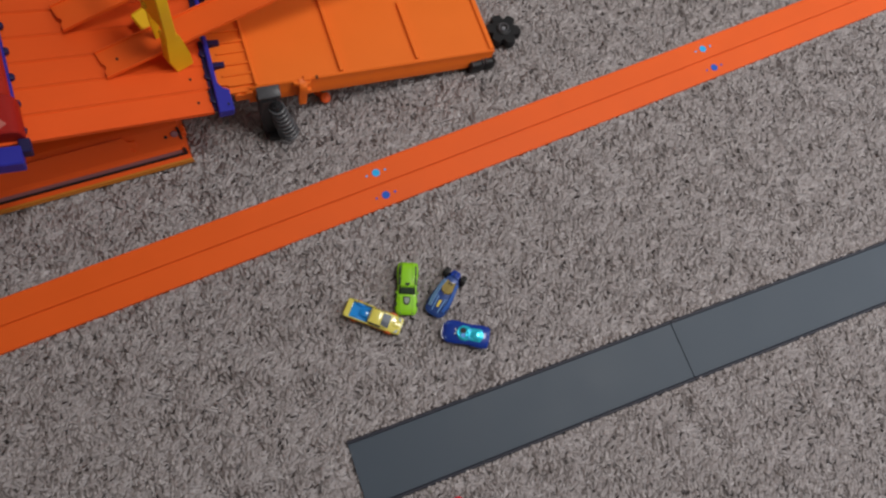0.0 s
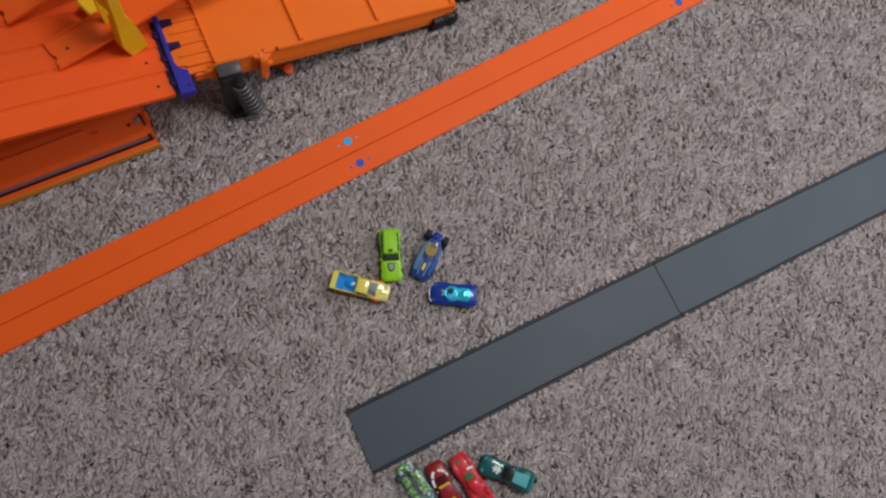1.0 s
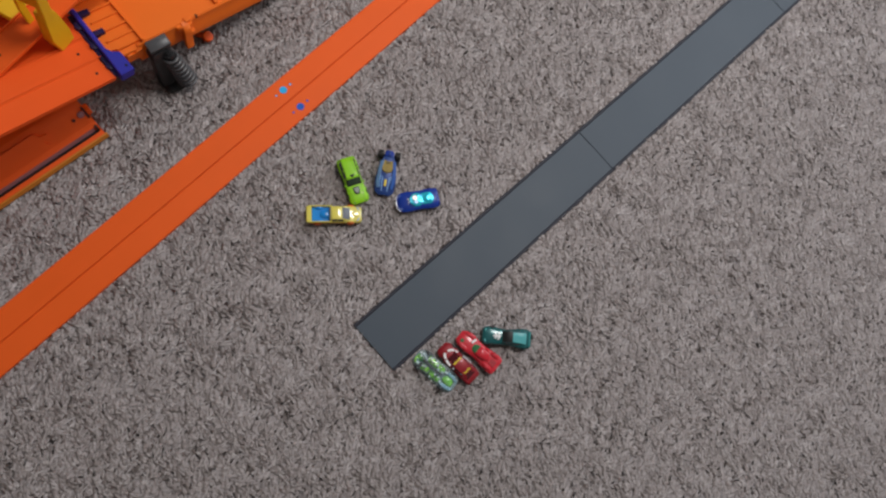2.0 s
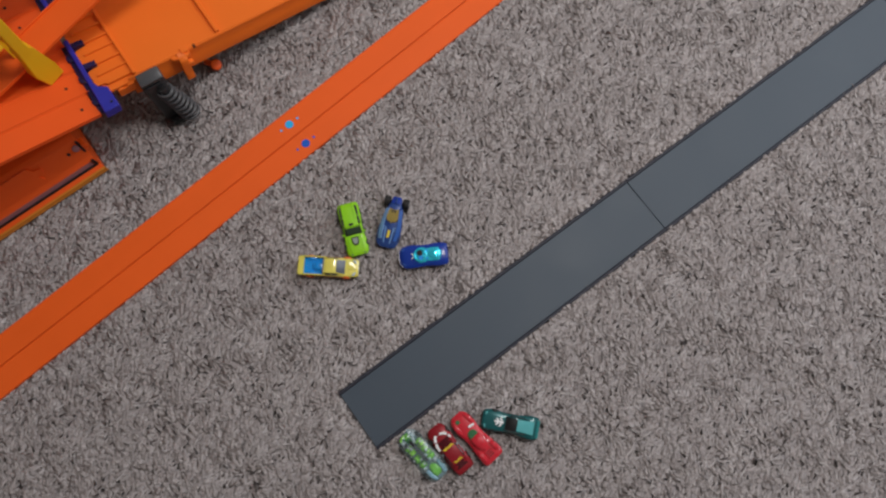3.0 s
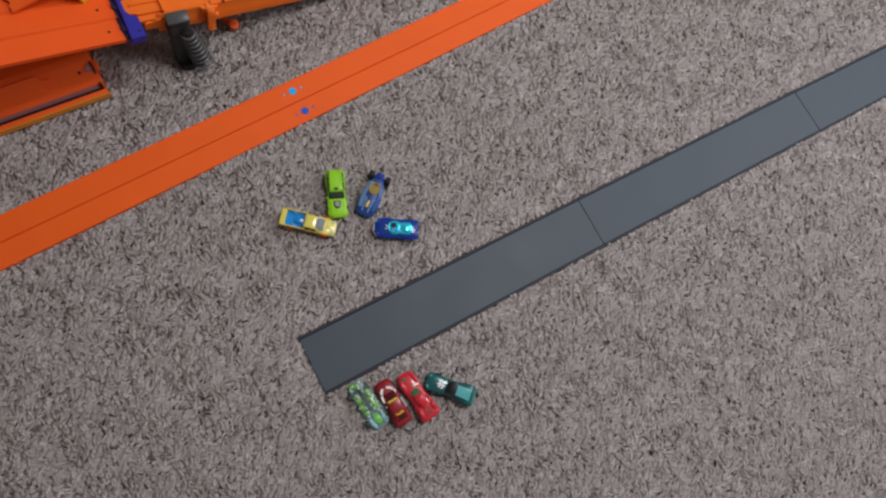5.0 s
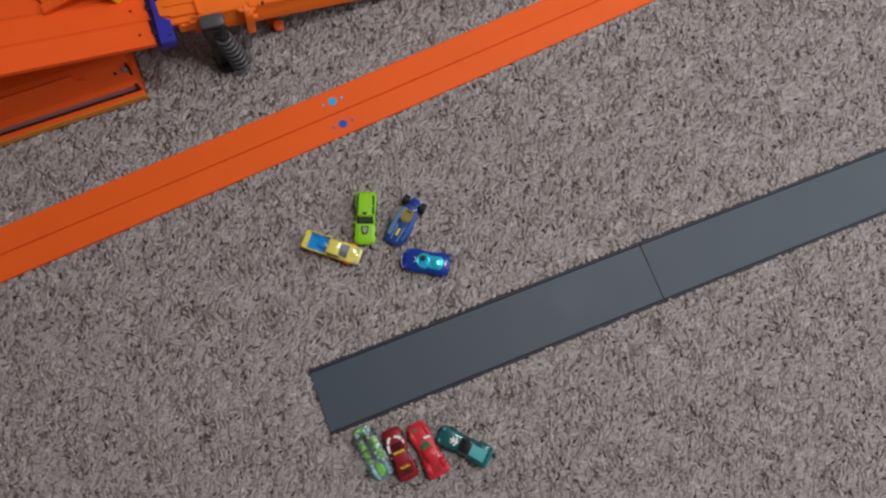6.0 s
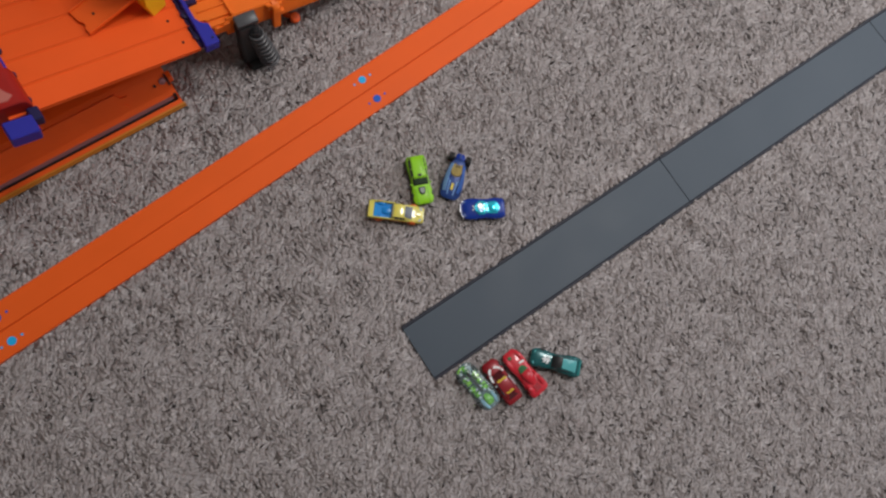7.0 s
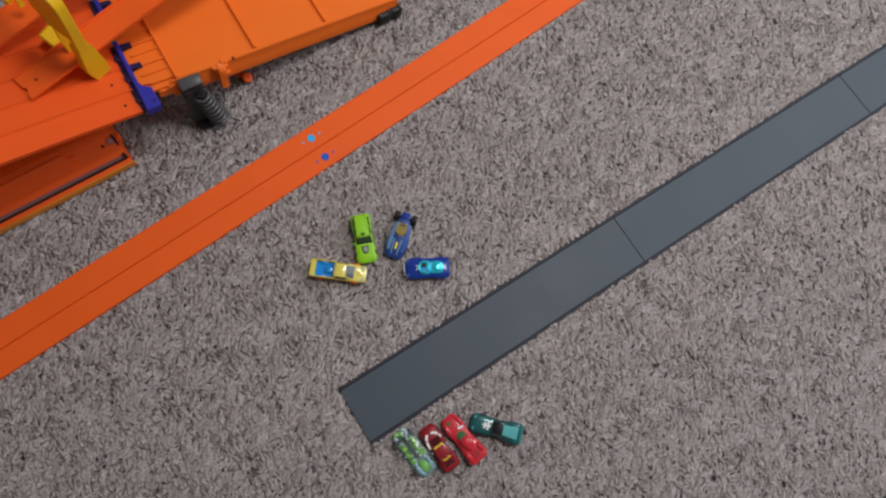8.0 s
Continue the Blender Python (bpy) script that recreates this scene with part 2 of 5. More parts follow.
def thing(name, m, label, category, group=""):
    ob = new(name)
    ob.empty_display_size = 0.02
    ob.matrix_world = m
    return tagged(ob, label, category, group)


# ---- room ----
def room():
    x0, x1, y0, y1, h, th = -2.2, 2.1, -2.4, 2.6, 2.4, 0.12
    bm = bmesh.new()
    bmesh.ops.create_grid(bm, x_segments=24, y_segments=24, size=0.5)
    bmesh.ops.scale(bm, vec=(x1 - x0 + 0.2, y1 - y0 + 0.2, 1), verts=bm.verts)
    bmesh.ops.translate(bm, vec=((x0 + x1) / 2, (y0 + y1) / 2, -0.0063), verts=bm.verts)
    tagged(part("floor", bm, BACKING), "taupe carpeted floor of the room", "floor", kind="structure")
    for name, b in (("wall_west", (x0 - th, x0, y0 - th, y1 + th)), ("wall_south", (x0, x1, y0 - th, y0)), ("wall_north", (x0, x1, y1, y1 + th))):
        tagged(part(name, box(*b, -0.02, h, 0), WALL_PAINT), "plain off-white painted wall", "wall", kind="structure")
    wx, cy, cz, ww, wh = WINDOW
    bm = box(wx, wx + th, y0 - th, cy - ww / 2, -0.02, h, 0)
    box(wx, wx + th, cy + ww / 2, y1 + th, -0.02, h, 0, into=bm)
    box(wx, wx + th, cy - ww / 2, cy + ww / 2, -0.02, cz - wh / 2, 0, into=bm)
    box(wx, wx + th, cy - ww / 2, cy + ww / 2, cz + wh / 2, h, 0, into=bm)
    tagged(part("wall_east", bm, WALL_PAINT), "off-white painted wall with a window", "wall", kind="structure")
    tagged(part("ceiling", box(x0 - th, x1 + th, y0 - th, y1 + th, h + 0.003, h + 0.1, 0), CEILING_PAINT), "plain white ceiling", "ceiling", kind="structure")
    # assumed fitting round the added overhead light
    g = thing("ceiling_light", pose(LAMP[0], LAMP[1], h), "assumed round white flush ceiling light, lit, out of view", "ceiling light")
    part("base_ring", ring(0.46, 0.02, pose(0, 0, -0.02), 40), CEILING_PAINT, g)
    part("diffuser", disc(0.45, 0.012, pose(0, 0, -0.010), 40), CEILING_PAINT, g)


room()


# ---- grey strip ----
GREY_LEN = 0.459


def grey_track():
    g = thing("grey_track", pose(0, 0, -0.003), "slate grey plastic toy track strip on the carpet", "toy track")
    w = 0.076
    floor_t = [(-w, 0.0), (0.0, 0.0), (0.0, 0.004), (-w, 0.004)]
    rim = [(0.0, 0.0), (0.0044, 0.0), (0.0044, 0.0056), (0.0034, 0.0068), (0.0012, 0.0068), (0.0, 0.0052)]
    x, y, turn = 0.0, 0.0, 0.0
    for i in range(3):
        x_end = GREY_LEN - 0.0009
        m = pose(x, y, -0.003, 0, 0, turn)
        p = part("track_section", extrude([(a, b) for a, b in floor_t], 0.0, x_end, "x", 0.0004), GREY, g, at=m)
        for nm, off, flip in (("rim", 0.0, 1), ("rim", -w, -1)):
            part(nm, extrude([(off + flip * a, b) for a, b in rim], 0.0, x_end, "x"), GREY_RIM, p, "dark raised edge")
        part("joint_tongue", box(x_end - 0.004, x_end + 0.004, -w * 0.62, -w * 0.38, 0.0008, 0.0030, 0.0004), GREY_RIM, p)
        x, y = x + GREY_LEN * math.cos(radians(turn)), y + GREY_LEN * math.sin(radians(turn))
        turn -= 0.12
    return g


grey_track()


# ---- orange strip ----
def strip_y(x):
    d = x - 0.148
    return 0.3122 + 0.0765 * d + 0.0074 * d * d


def strip_slope(x):
    return 0.0765 + 0.0148 * (x - 0.148)


def orange_strip():
    g = thing("orange_track", pose(0, 0, -0.002), "bright orange two-lane plastic toy track lying on the carpet", "toy track")
    hw = 0.0335
    prof = [(-hw, 0), (hw, 0), (hw, 0.0054), (hw - 0.0014, 0.0054), (hw - 0.0022, 0.0044), (0.0007, 0.0044), (0.0005, 0.0016), (-0.0007, 0.0016),
            (-0.0008, 0.0050), (-0.0018, 0.0050), (-0.0021, 0.0044), (-hw + 0.0022, 0.0044), (-hw + 0.0014, 0.0054), (-hw, 0.0054)]
    lanes = [(-0.70, 1.40)]
    for a, b in lanes:
        bm = bmesh.new()
        n = max(6, int((b - a) / 0.05))
        rows = []
        for i in range(n + 1):
            x = a + (b - a) * i / n
            s = strip_slope(x)
            nx, ny = -s / math.hypot(1, s), 1 / math.hypot(1, s)
            rows.append([bm.verts.new((x + nx * v, strip_y(x) + ny * v, z)) for v, z in prof])
        for r0, r1 in zip(rows, rows[1:]):
            for k in range(len(prof)):
                bm.faces.new((r0[k], r0[(k + 1) % len(prof)], r1[(k + 1) % len(prof)], r1[k]))
        bm.faces.new(rows[0]), bm.faces.new(rows[-1])
        part("track_section", bm, ORANGE, g, sharp=0.2)
    for x, top_mat, low_mat in ((-0.4115, BLUE_INK, CYAN_INK), (0.148, CYAN_INK, BLUE_INK), (0.6975, CYAN_INK, BLUE_INK)):
        s = strip_slope(x)
        for side, mat in ((0.0172, top_mat), (-0.0178, low_mat)):
            cx, cy = x - s * side, strip_y(x) + side
            dot = part("printed_dot", disc(0.0056, 0.0005, pose(cx, cy, 0.0046), 24), mat, g, "round printed dot")
            for k, r in ((-0.0135, 0.0016), (0.0135, 0.0017)):
                part("small_dot", disc(r, 0.0005, pose(cx + k, cy + k * s, 0.0046), 10), mat, dot)
    return g


orange_strip()


# ---- folding raceway ----
def raceway():
    g = thing("folding_raceway", pose(0, 0.42, 0), "large orange folding toy raceway with violet connectors and red gate", "toy raceway")
    up = pose(0, -0.42, 0)  # parts below are given in the place's own metres
    # lower tray
    face = [(0.4215, 0.0), (0.4205, 0.0065), (0.4275, 0.0105), (0.4278, 0.0075), (0.4305, 0.0085), (0.4315, 0.0215), (0.4365, 0.0245), (0.4520, 0.0470), (0.4600, 0.0520), (0.6300, 0.0520), (0.6300, 0.0)]
    tray = part("lower_tray", extrude(face, -0.90, -0.081, "x", 0.0005), ORANGE_DEEP, g, "deep orange tray with a sloping front", at=up)
    part("edge_strip", extrude([(0.4185, 0.0015), (0.4205, 0.0008), (0.4222, 0.0085), (0.4200, 0.0080)], -0.90, -0.079, "x"), AMBER, tray, "amber lower edge")
    part("slot_rod", extrude([(0.4302, 0.0112), (0.4330, 0.0112), (0.4346, 0.0212), (0.4330, 0.0224), (0.4306, 0.0175)], -0.90, -0.088, "x", 0.0005), MAUVE, tray, "dull mauve rod in a slot")
    # the slot's dark inside is a solid black strip
    part("slot_gap", extrude([(0.4279, 0.0080), (0.4303, 0.0087), (0.4306, 0.0112), (0.4296, 0.0110)], -0.90, -0.084, "x"), BLACK, tray, "black strip for the shade in the gap under the rod")
    part("slot_end", box(-0.0868, -0.0830, 0.4290, 0.4345, 0.010, 0.022), BLACK, tray)
    bm = bmesh.new()
    a, b = Vector((0.0, 0.4400, 0.0300)), Vector((0.0, 0.4535, 0.0495))
    d = b - a
    nrm = Vector((0, -d.z, d.y)).normalized() * 0.0036
    pts = [(-0.90, 0.0), (-0.142, 0.0), (-0.147, 0.28), (-0.138, 0.34), (-0.137, 0.62), (-0.146, 0.68), (-0.150, 1.0), (-0.90, 1.0)]
    lo = [bm.verts.new((x, *(a + d * v)[1:])) for x, v in pts]
    hi = [bm.verts.new(((x, *(a + d * v + nrm)[1:]))) for x, v in pts]
    bm.faces.new(lo[::-1]), bm.faces.new(hi)
    for i in range(len(pts)):
        j = (i + 1) % len(pts)
        bm.faces.new((lo[i], lo[j], hi[j], hi[i]))
    part("stepped_panel", bm, ORANGE_LANE, tray, "raised panel with a notched end")
    tilt = 56
    part("rivet", disc(0.0020, 0.002, pose(-0.101, 0.4447, 0.0372, tilt), 12), BLACK, tray)
    part("round_boss", disc(0.0045, 0.003, pose(-0.0895, 0.4455, 0.0385, tilt), 16, bevel=0.0008), MAUVE, tray, "dull mauve round boss")
    part("latch", extrude([(0.4395, 0.031), (0.4425, 0.029), (0.4495, 0.0400), (0.4515, 0.0445), (0.4480, 0.0470), (0.4465, 0.0430)], -0.0845, -0.0822, "x"), BLACK, tray)
    part("tray_tooth", box(-0.0815, -0.0755, 0.4430, 0.4540, 0.030, 0.042, 0.001), ORANGE_DEEP, tray)

    # lane panel, rising to the west
    lp = new("lane_panel")
    lp.empty_display_size = 0.02
    lp.parent = g
    lp.matrix_basis = up @ pose(-0.028, 0.4255, 0.0985, 0, 16.0, 2.9)
    w = 0.0340
    for i in range(6):
        y0 = i * w
        prof = [(y0 + 0.0003, -0.0042), (y0 + w - 0.0003, -0.0042), (y0 + w - 0.0003, 0.0012), (y0 + w - 0.0013, 0.0012), (y0 + w - 0.0022, 0.0), (y0 + 0.0022, 0.0), (y0 + 0.0013, 0.0012), (y0 + 0.0003, 0.0012)]
        lane = part("lane", extrude(prof, -0.227, 0.0046 * i, "x"), ORANGE_LANE, lp)
        for x in (-0.0145, -0.198):
            part("peg_hole", disc(0.0017, 0.0008, pose(x, y0 + 0.0165, 0.0003), 10), BLACK, lane)

    # violet connectors on the east end
    def connector(y0, y1, fingers, block, lean, east=0.0):
        m = up @ pose(east - 0.016, y0, 0.1005, 0, lean, -2.6) @ pose(0, -y0, 0)
        bm = box(-0.0068, -0.0008, y0, y1, -0.008, 0.0035, 0.0014)
        if block:
            bm2 = extrude([(-0.0066, y0 + 0.036), (-0.0010, y0 + 0.036), (0.0015, y0 + 0.0265), (0.0110, y0 + 0.0245), (0.0118, y0 - 0.0045), (-0.0072, y0 - 0.0065)], -0.010, 0.0045, "z", 0.0012)
            bm.free()
            bm = box(-0.0068, -0.0008, y0 + 0.034, y1, -0.008, 0.0035, 0.0014, into=bm2)
        c = part("connector", bm, PURPLE, g, "violet blue plastic connector", at=m)
        # skirt and sockets take the dark violet as shade beside the bar
        part("skirt", box(-0.0120, -0.0062, y0 + 0.002, y1 - 0.002, -0.0090, -0.0048, 0.0008), VIOLET_DARK, c)
        for y in fingers:
            part("finger", box(-0.0012, 0.0135, y - 0.0034, y + 0.0034, -0.0105, -0.0008, 0.0003), VIOLET_DARK, c)
            part("socket", disc(0.0062, 0.006, pose(-0.0075, y - 0.0140, -0.0045), 14, bevel=0.001), VIOLET_DARK, c)
        if block:
            part("socket", disc(0.0062, 0.006, pose(-0.0075, y0 + 0.0160, -0.0045), 14, bevel=0.001), VIOLET_DARK, c)
            part("screw", disc(0.0016, 0.001, pose(0.006, y0 + 0.003, 0.0047), 8), BLACK, c)
        return c
    connector(0.4265, 0.5300, (0.4897, 0.5222), True, 12)
    connector(0.5530, 0.6060, (0.5610, 0.5910), False, 12, 0.0085)

    # violet connector and red gate on the west end
    m = up @ pose(-0.2120, -0.007, 0.1545, 0, 16, 0)
    c = part("connector", box(-0.022, -0.010, 0.4280, 0.6320, -0.005, 0.0040, 0.0012), PURPLE, g, "violet blue plastic connector", at=m)
    for i in range(6):
        part("socket", disc(0.0040, 0.006, pose(-0.0090, 0.4180 + 0.034 * (i + 0.5) + 0.001, 0.000), 14, bevel=0.0010), VIOLET_DARK, c)
    # upper tab coloured dark for the shadow it lies in
    part("end_tab", box(-0.016, -0.004, 0.4090, 0.4255, -0.010, 0.0045, 0.0015), VIOLET_DARK, c)
    part("end_tab", box(-0.044, -0.0135, 0.3950, 0.4170, -0.013, 0.0058, 0.0015), PURPLE, c)
    # gate carried up beyond view to block light from the lanes beside it
    gate = part("gate", extrude([(-0.42, 0.150), (-0.233, 0.152), (-0.2285, 0.158), (-0.2295, 0.170), (-0.236, 0.175), (-0.262, 0.180), (-0.300, 0.300), (-0.305, 0.38), (-0.42, 0.38)], 0.4740, 0.6300, "y", 0.0015), RED_CLEAR, g, "red plastic start gate with an unseen upper part added", at=up @ pose(0.006, -0.007, 0))
    part("gate_cheek", extrude([(-0.42, 0.152), (-0.231, 0.153), (-0.2235, 0.158), (-0.2245, 0.172), (-0.231, 0.177), (-0.42, 0.215)], 0.4260, 0.4720, "y", 0.0015), RED_DEEP, gate, "red cheek of the gate")
    part("gate_emblem", extrude([(-0.252, 0.4330), (-0.246, 0.4400), (-0.240, 0.4480), (-0.237, 0.4400), (-0.233, 0.4360), (-0.240, 0.4310)], 0.1765, 0.1808, "z", 0.0005), PINK_MARK, gate, "pale pink mark")

    # deck sloping down to the east
    dk = new("deck")
    dk.empty_display_size = 0.02
    dk.parent = g
    dk["label"] = "lighter orange ribbed deck sloping to the carpet"
    dk.matrix_basis = up @ pose(0.0, 0.4535, 0.0930, 0, 8.9, -1.2)
    D, L = 0.195, 0.3690
    part("plate", box(0.0285, L, 0.0, D, -0.004, 0.0, 0.0006), ORANGE_DECK, dk)
    part("front_wall", extrude([(0.0, -0.0005), (-0.0012, -0.0020), (-0.0014, -0.0165), (-0.0022, -0.0180), (-0.0028, -0.033), (0.0015, -0.033), (0.0030, -0.0045)], 0.020, L, "x"), ORANGE_DECK, dk, "stepped side wall")
    part("end_wall", box(L - 0.003, L + 0.0005, 0.001, D, -0.030, -0.0005), ORANGE_DECK, dk)
    part("rib", box(0.0280, 0.0318, 0.001, D, -0.0005, 0.0028, 0.0006), ORANGE_DECK, dk)
    part("rib", box(0.1390, 0.1445, 0.002, D, -0.0005, 0.0042, 0.0008), ORANGE_DECK, dk)
    part("rib", box(0.2475, 0.2525, 0.003, 0.095, -0.0005, 0.0038, 0.0008), ORANGE_DECK, dk)
    part("rib", box(L - 0.0085, L - 0.0010, 0.001, D, -0.0005, 0.0028, 0.0008), ORANGE_DECK, dk)
    part("tongue_plate", box(-0.012, 0.0290, -0.002, D, -0.0095, -0.0050, 0.0006), ORANGE_DECK, dk)
    for i in range(6):
        y0 = 0.0055 + i * 0.0325
        tongue = extrude([(0.029, y0), (0.029, y0 + 0.029), (-0.0035, y0 + 0.029), (-0.0040, y0 + 0.0262), (-0.0135, y0 + 0.0262), (-0.0160, y0 + 0.0242), (-0.0160, y0 + 0.0048), (-0.0135, y0 + 0.0028), (-0.0040, y0 + 0.0028), (-0.0035, y0)], -0.0050, -0.0012, "z", 0.0006)
        t = part("lane_tongue", tongue, ORANGE_DECK, dk)
        part("lane_rail", box(-0.0033, 0.0290, y0 + 0.0286, y0 + 0.0317, -0.006, 0.0017, 0.0005), ORANGE_DECK, t)
        part("lane_rail", box(-0.0080, 0.0290, y0 + 0.0134, y0 + 0.0160, -0.0015, 0.0014, 0.0004), ORANGE_DECK, t)
    part("corner_bracket", extrude([(0.002, -0.022), (0.024, -0.022), (0.024, -0.0065), (0.016, -0.007), (0.014, -0.010), (0.009, -0.010), (0.007, -0.008), (0.002, -0.010)], -0.0045, 0.0035, "y", 0.0006), ORANGE_DECK, dk)
    part("hook_flange", extrude([(0.0740, 0.001), (0.0765, -0.0050), (0.0860, -0.0075), (0.0965, -0.0070), (0.1010, 0.001)], -0.0100, -0.0012, "z", 0.0008), ORANGE_DECK, dk)
    part("lug", box(0.0895, 0.0985, -0.0035, 0.004, -0.004, 0.0022, 0.0008), ORANGE_DECK, dk)
    # shade inside the hole is the brown colour of a solid block
    part("pin_hole", box(0.1060, 0.1092, -0.0016, 0.0022, -0.0030, 0.0004, 0.0002), BROWN_HOLE, dk, "brown block for the shaded inside of a square hole")
    hook = part("hook", extrude([(-0.004, 0.0), (0.001, 0.001), (0.001, -0.010), (-0.003, -0.018), (-0.004, -0.030), (-0.008, -0.042), (-0.0140, -0.041), (-0.0120, -0.030), (-0.0115, -0.014), (-0.011, -0.004)], 0.0825, 0.0930, "x", 0.0012), ORANGE_DECK, dk, "small orange hook hanging off the side")
    part("hook_barb", box(0.0900, 0.0985, -0.0115, -0.0050, -0.020, -0.011, 0.0014), ORANGE_DECK, hook)
    # black foot under the far corner
    ft = part("rubber_foot", loft([(0.332, 0.005, 0.000, 0.017), (0.335, 0.0075, 0.0, 0.021), (0.349, 0.0075, 0.0, 0.021), (0.353, 0.006, 0.0, 0.019), (0.357, 0.0075, 0.0, 0.0205), (0.369, 0.0075, 0.0, 0.0195), (0.373, 0.005, 0.001, 0.016)], 0.5), BLACK, g, "black rubber foot", at=up @ pose(-0.0055, 0.4430, 0))
    # ridges coloured grey for the highlights on the black foot
    for x in (0.3355, 0.3515, 0.3565, 0.3685):
        part("foot_ridge", box(x, x + 0.0022, -0.0066, 0.0066, 0.012, 0.0222, 0.0008), STEEL_GREY, ft, "ridge in a grey highlight tone")

    # charcoal strut with a coil spring
    part("support_strut", loft([(0.0, 0.0185, -0.014, 0.014), (0.020, 0.0175, -0.012, 0.0125), (0.060, 0.0150, -0.010, 0.0105), (0.076, 0.0145, -0.0095, 0.0100), (0.080, 0.012, -0.0085, 0.009)], 0.42), CHARCOAL, g, "charcoal support strut with a coil spring",
                 at=up @ Matrix.Translation((0.0385, 0.4405, 0.0)) @ Matrix(((0, 1, 0, 0), (0, 0, 1, 0), (1, 0, 0, 0), (0, 0, 0, 1))))
    part("cap", box(0.0, 0.029, 0.0, 0.016, -0.010, 0.0, 0.002, 2), STEEL_GREY, g, "worn grey cap", at=up @ pose(0.0255, 0.4335, 0.0885, 14, 0, -6))
    t0, t1 = Vector((0.0445, 0.4290, 0.074)), Vector((0.0520, 0.4190, 0.010))
    axis = t1 - t0
    top = Matrix.Translation(t0) @ axis.to_track_quat("Z", "Y").to_matrix().to_4x4()
    core = part("spring_core", disc(0.0065, axis.length, Matrix.Translation((0, 0, axis.length / 2)), 16), CHARCOAL, g, at=up @ top)
    # coils coloured lighter than the core, for their lit rims
    for k in range(8):
        part("coil", ring(0.0088 + 0.0005 * k, 0.0021, pose(0, 0, 0.008 + k * 0.0078, 8, 0, 0)), STEEL_GREY, core)
    part("axle_knob", disc(0.0040, 0.004, pose(0, 0, -0.001), 12, bevel=0.001), BLACK, core)
    part("strut_base", loft([(-0.022, 0.008, 0.0, 0.005), (-0.018, 0.013, 0.0, 0.009), (0.0, 0.017, 0.0, 0.010), (0.014, 0.014, 0.0, 0.009), (0.020, 0.008, 0.0, 0.006)], 0.6), BLACK, g, "black base of the strut", at=up @ pose(0.0425, 0.4315, 0.0, 0, 0, 4))
    return g


raceway()


def loose_track(m, length, label, hole):
    g = thing("loose_track_piece", m, label, "toy track", "loose track pieces on the raceway")
    hw = 0.0182
    out = [(0.0, -hw), (length, -hw), (length, hw), (0.0, hw), (0.0008, hw * 0.10), (0.0030, hw * 0.02), (0.0046, -hw * 0.12), (0.0046, -hw * 0.30), (0.0030, -hw * 0.44), (0.0004, -hw * 0.50)]
    bm = extrude(out, 0.0, 0.0026, "z", 0.0005)
    b = part("bed", bm, ORANGE, g)
    for s in (-1, 1):
        part("side_lip", box(0.0, length, s * hw - 0.0009, s * hw + 0.0009, 0.0005, 0.0052, 0.0005), ORANGE, b)
    if hole:
        part("peg_hole", disc(0.0016, 0.0008, pose(0.0195, -0.001, 0.0028), 10), BLACK, b)
    return g


loose_track(pose(-0.1330, 0.5025, 0.1295, 0, -2.5, 11.5), 0.42, "orange track piece lying aslant across the raceway", True)
loose_track(pose(-0.1640, 0.5680, 0.1415, 0, -3.0, 13.5), 0.30, "orange track piece lying aslant behind another one", False)


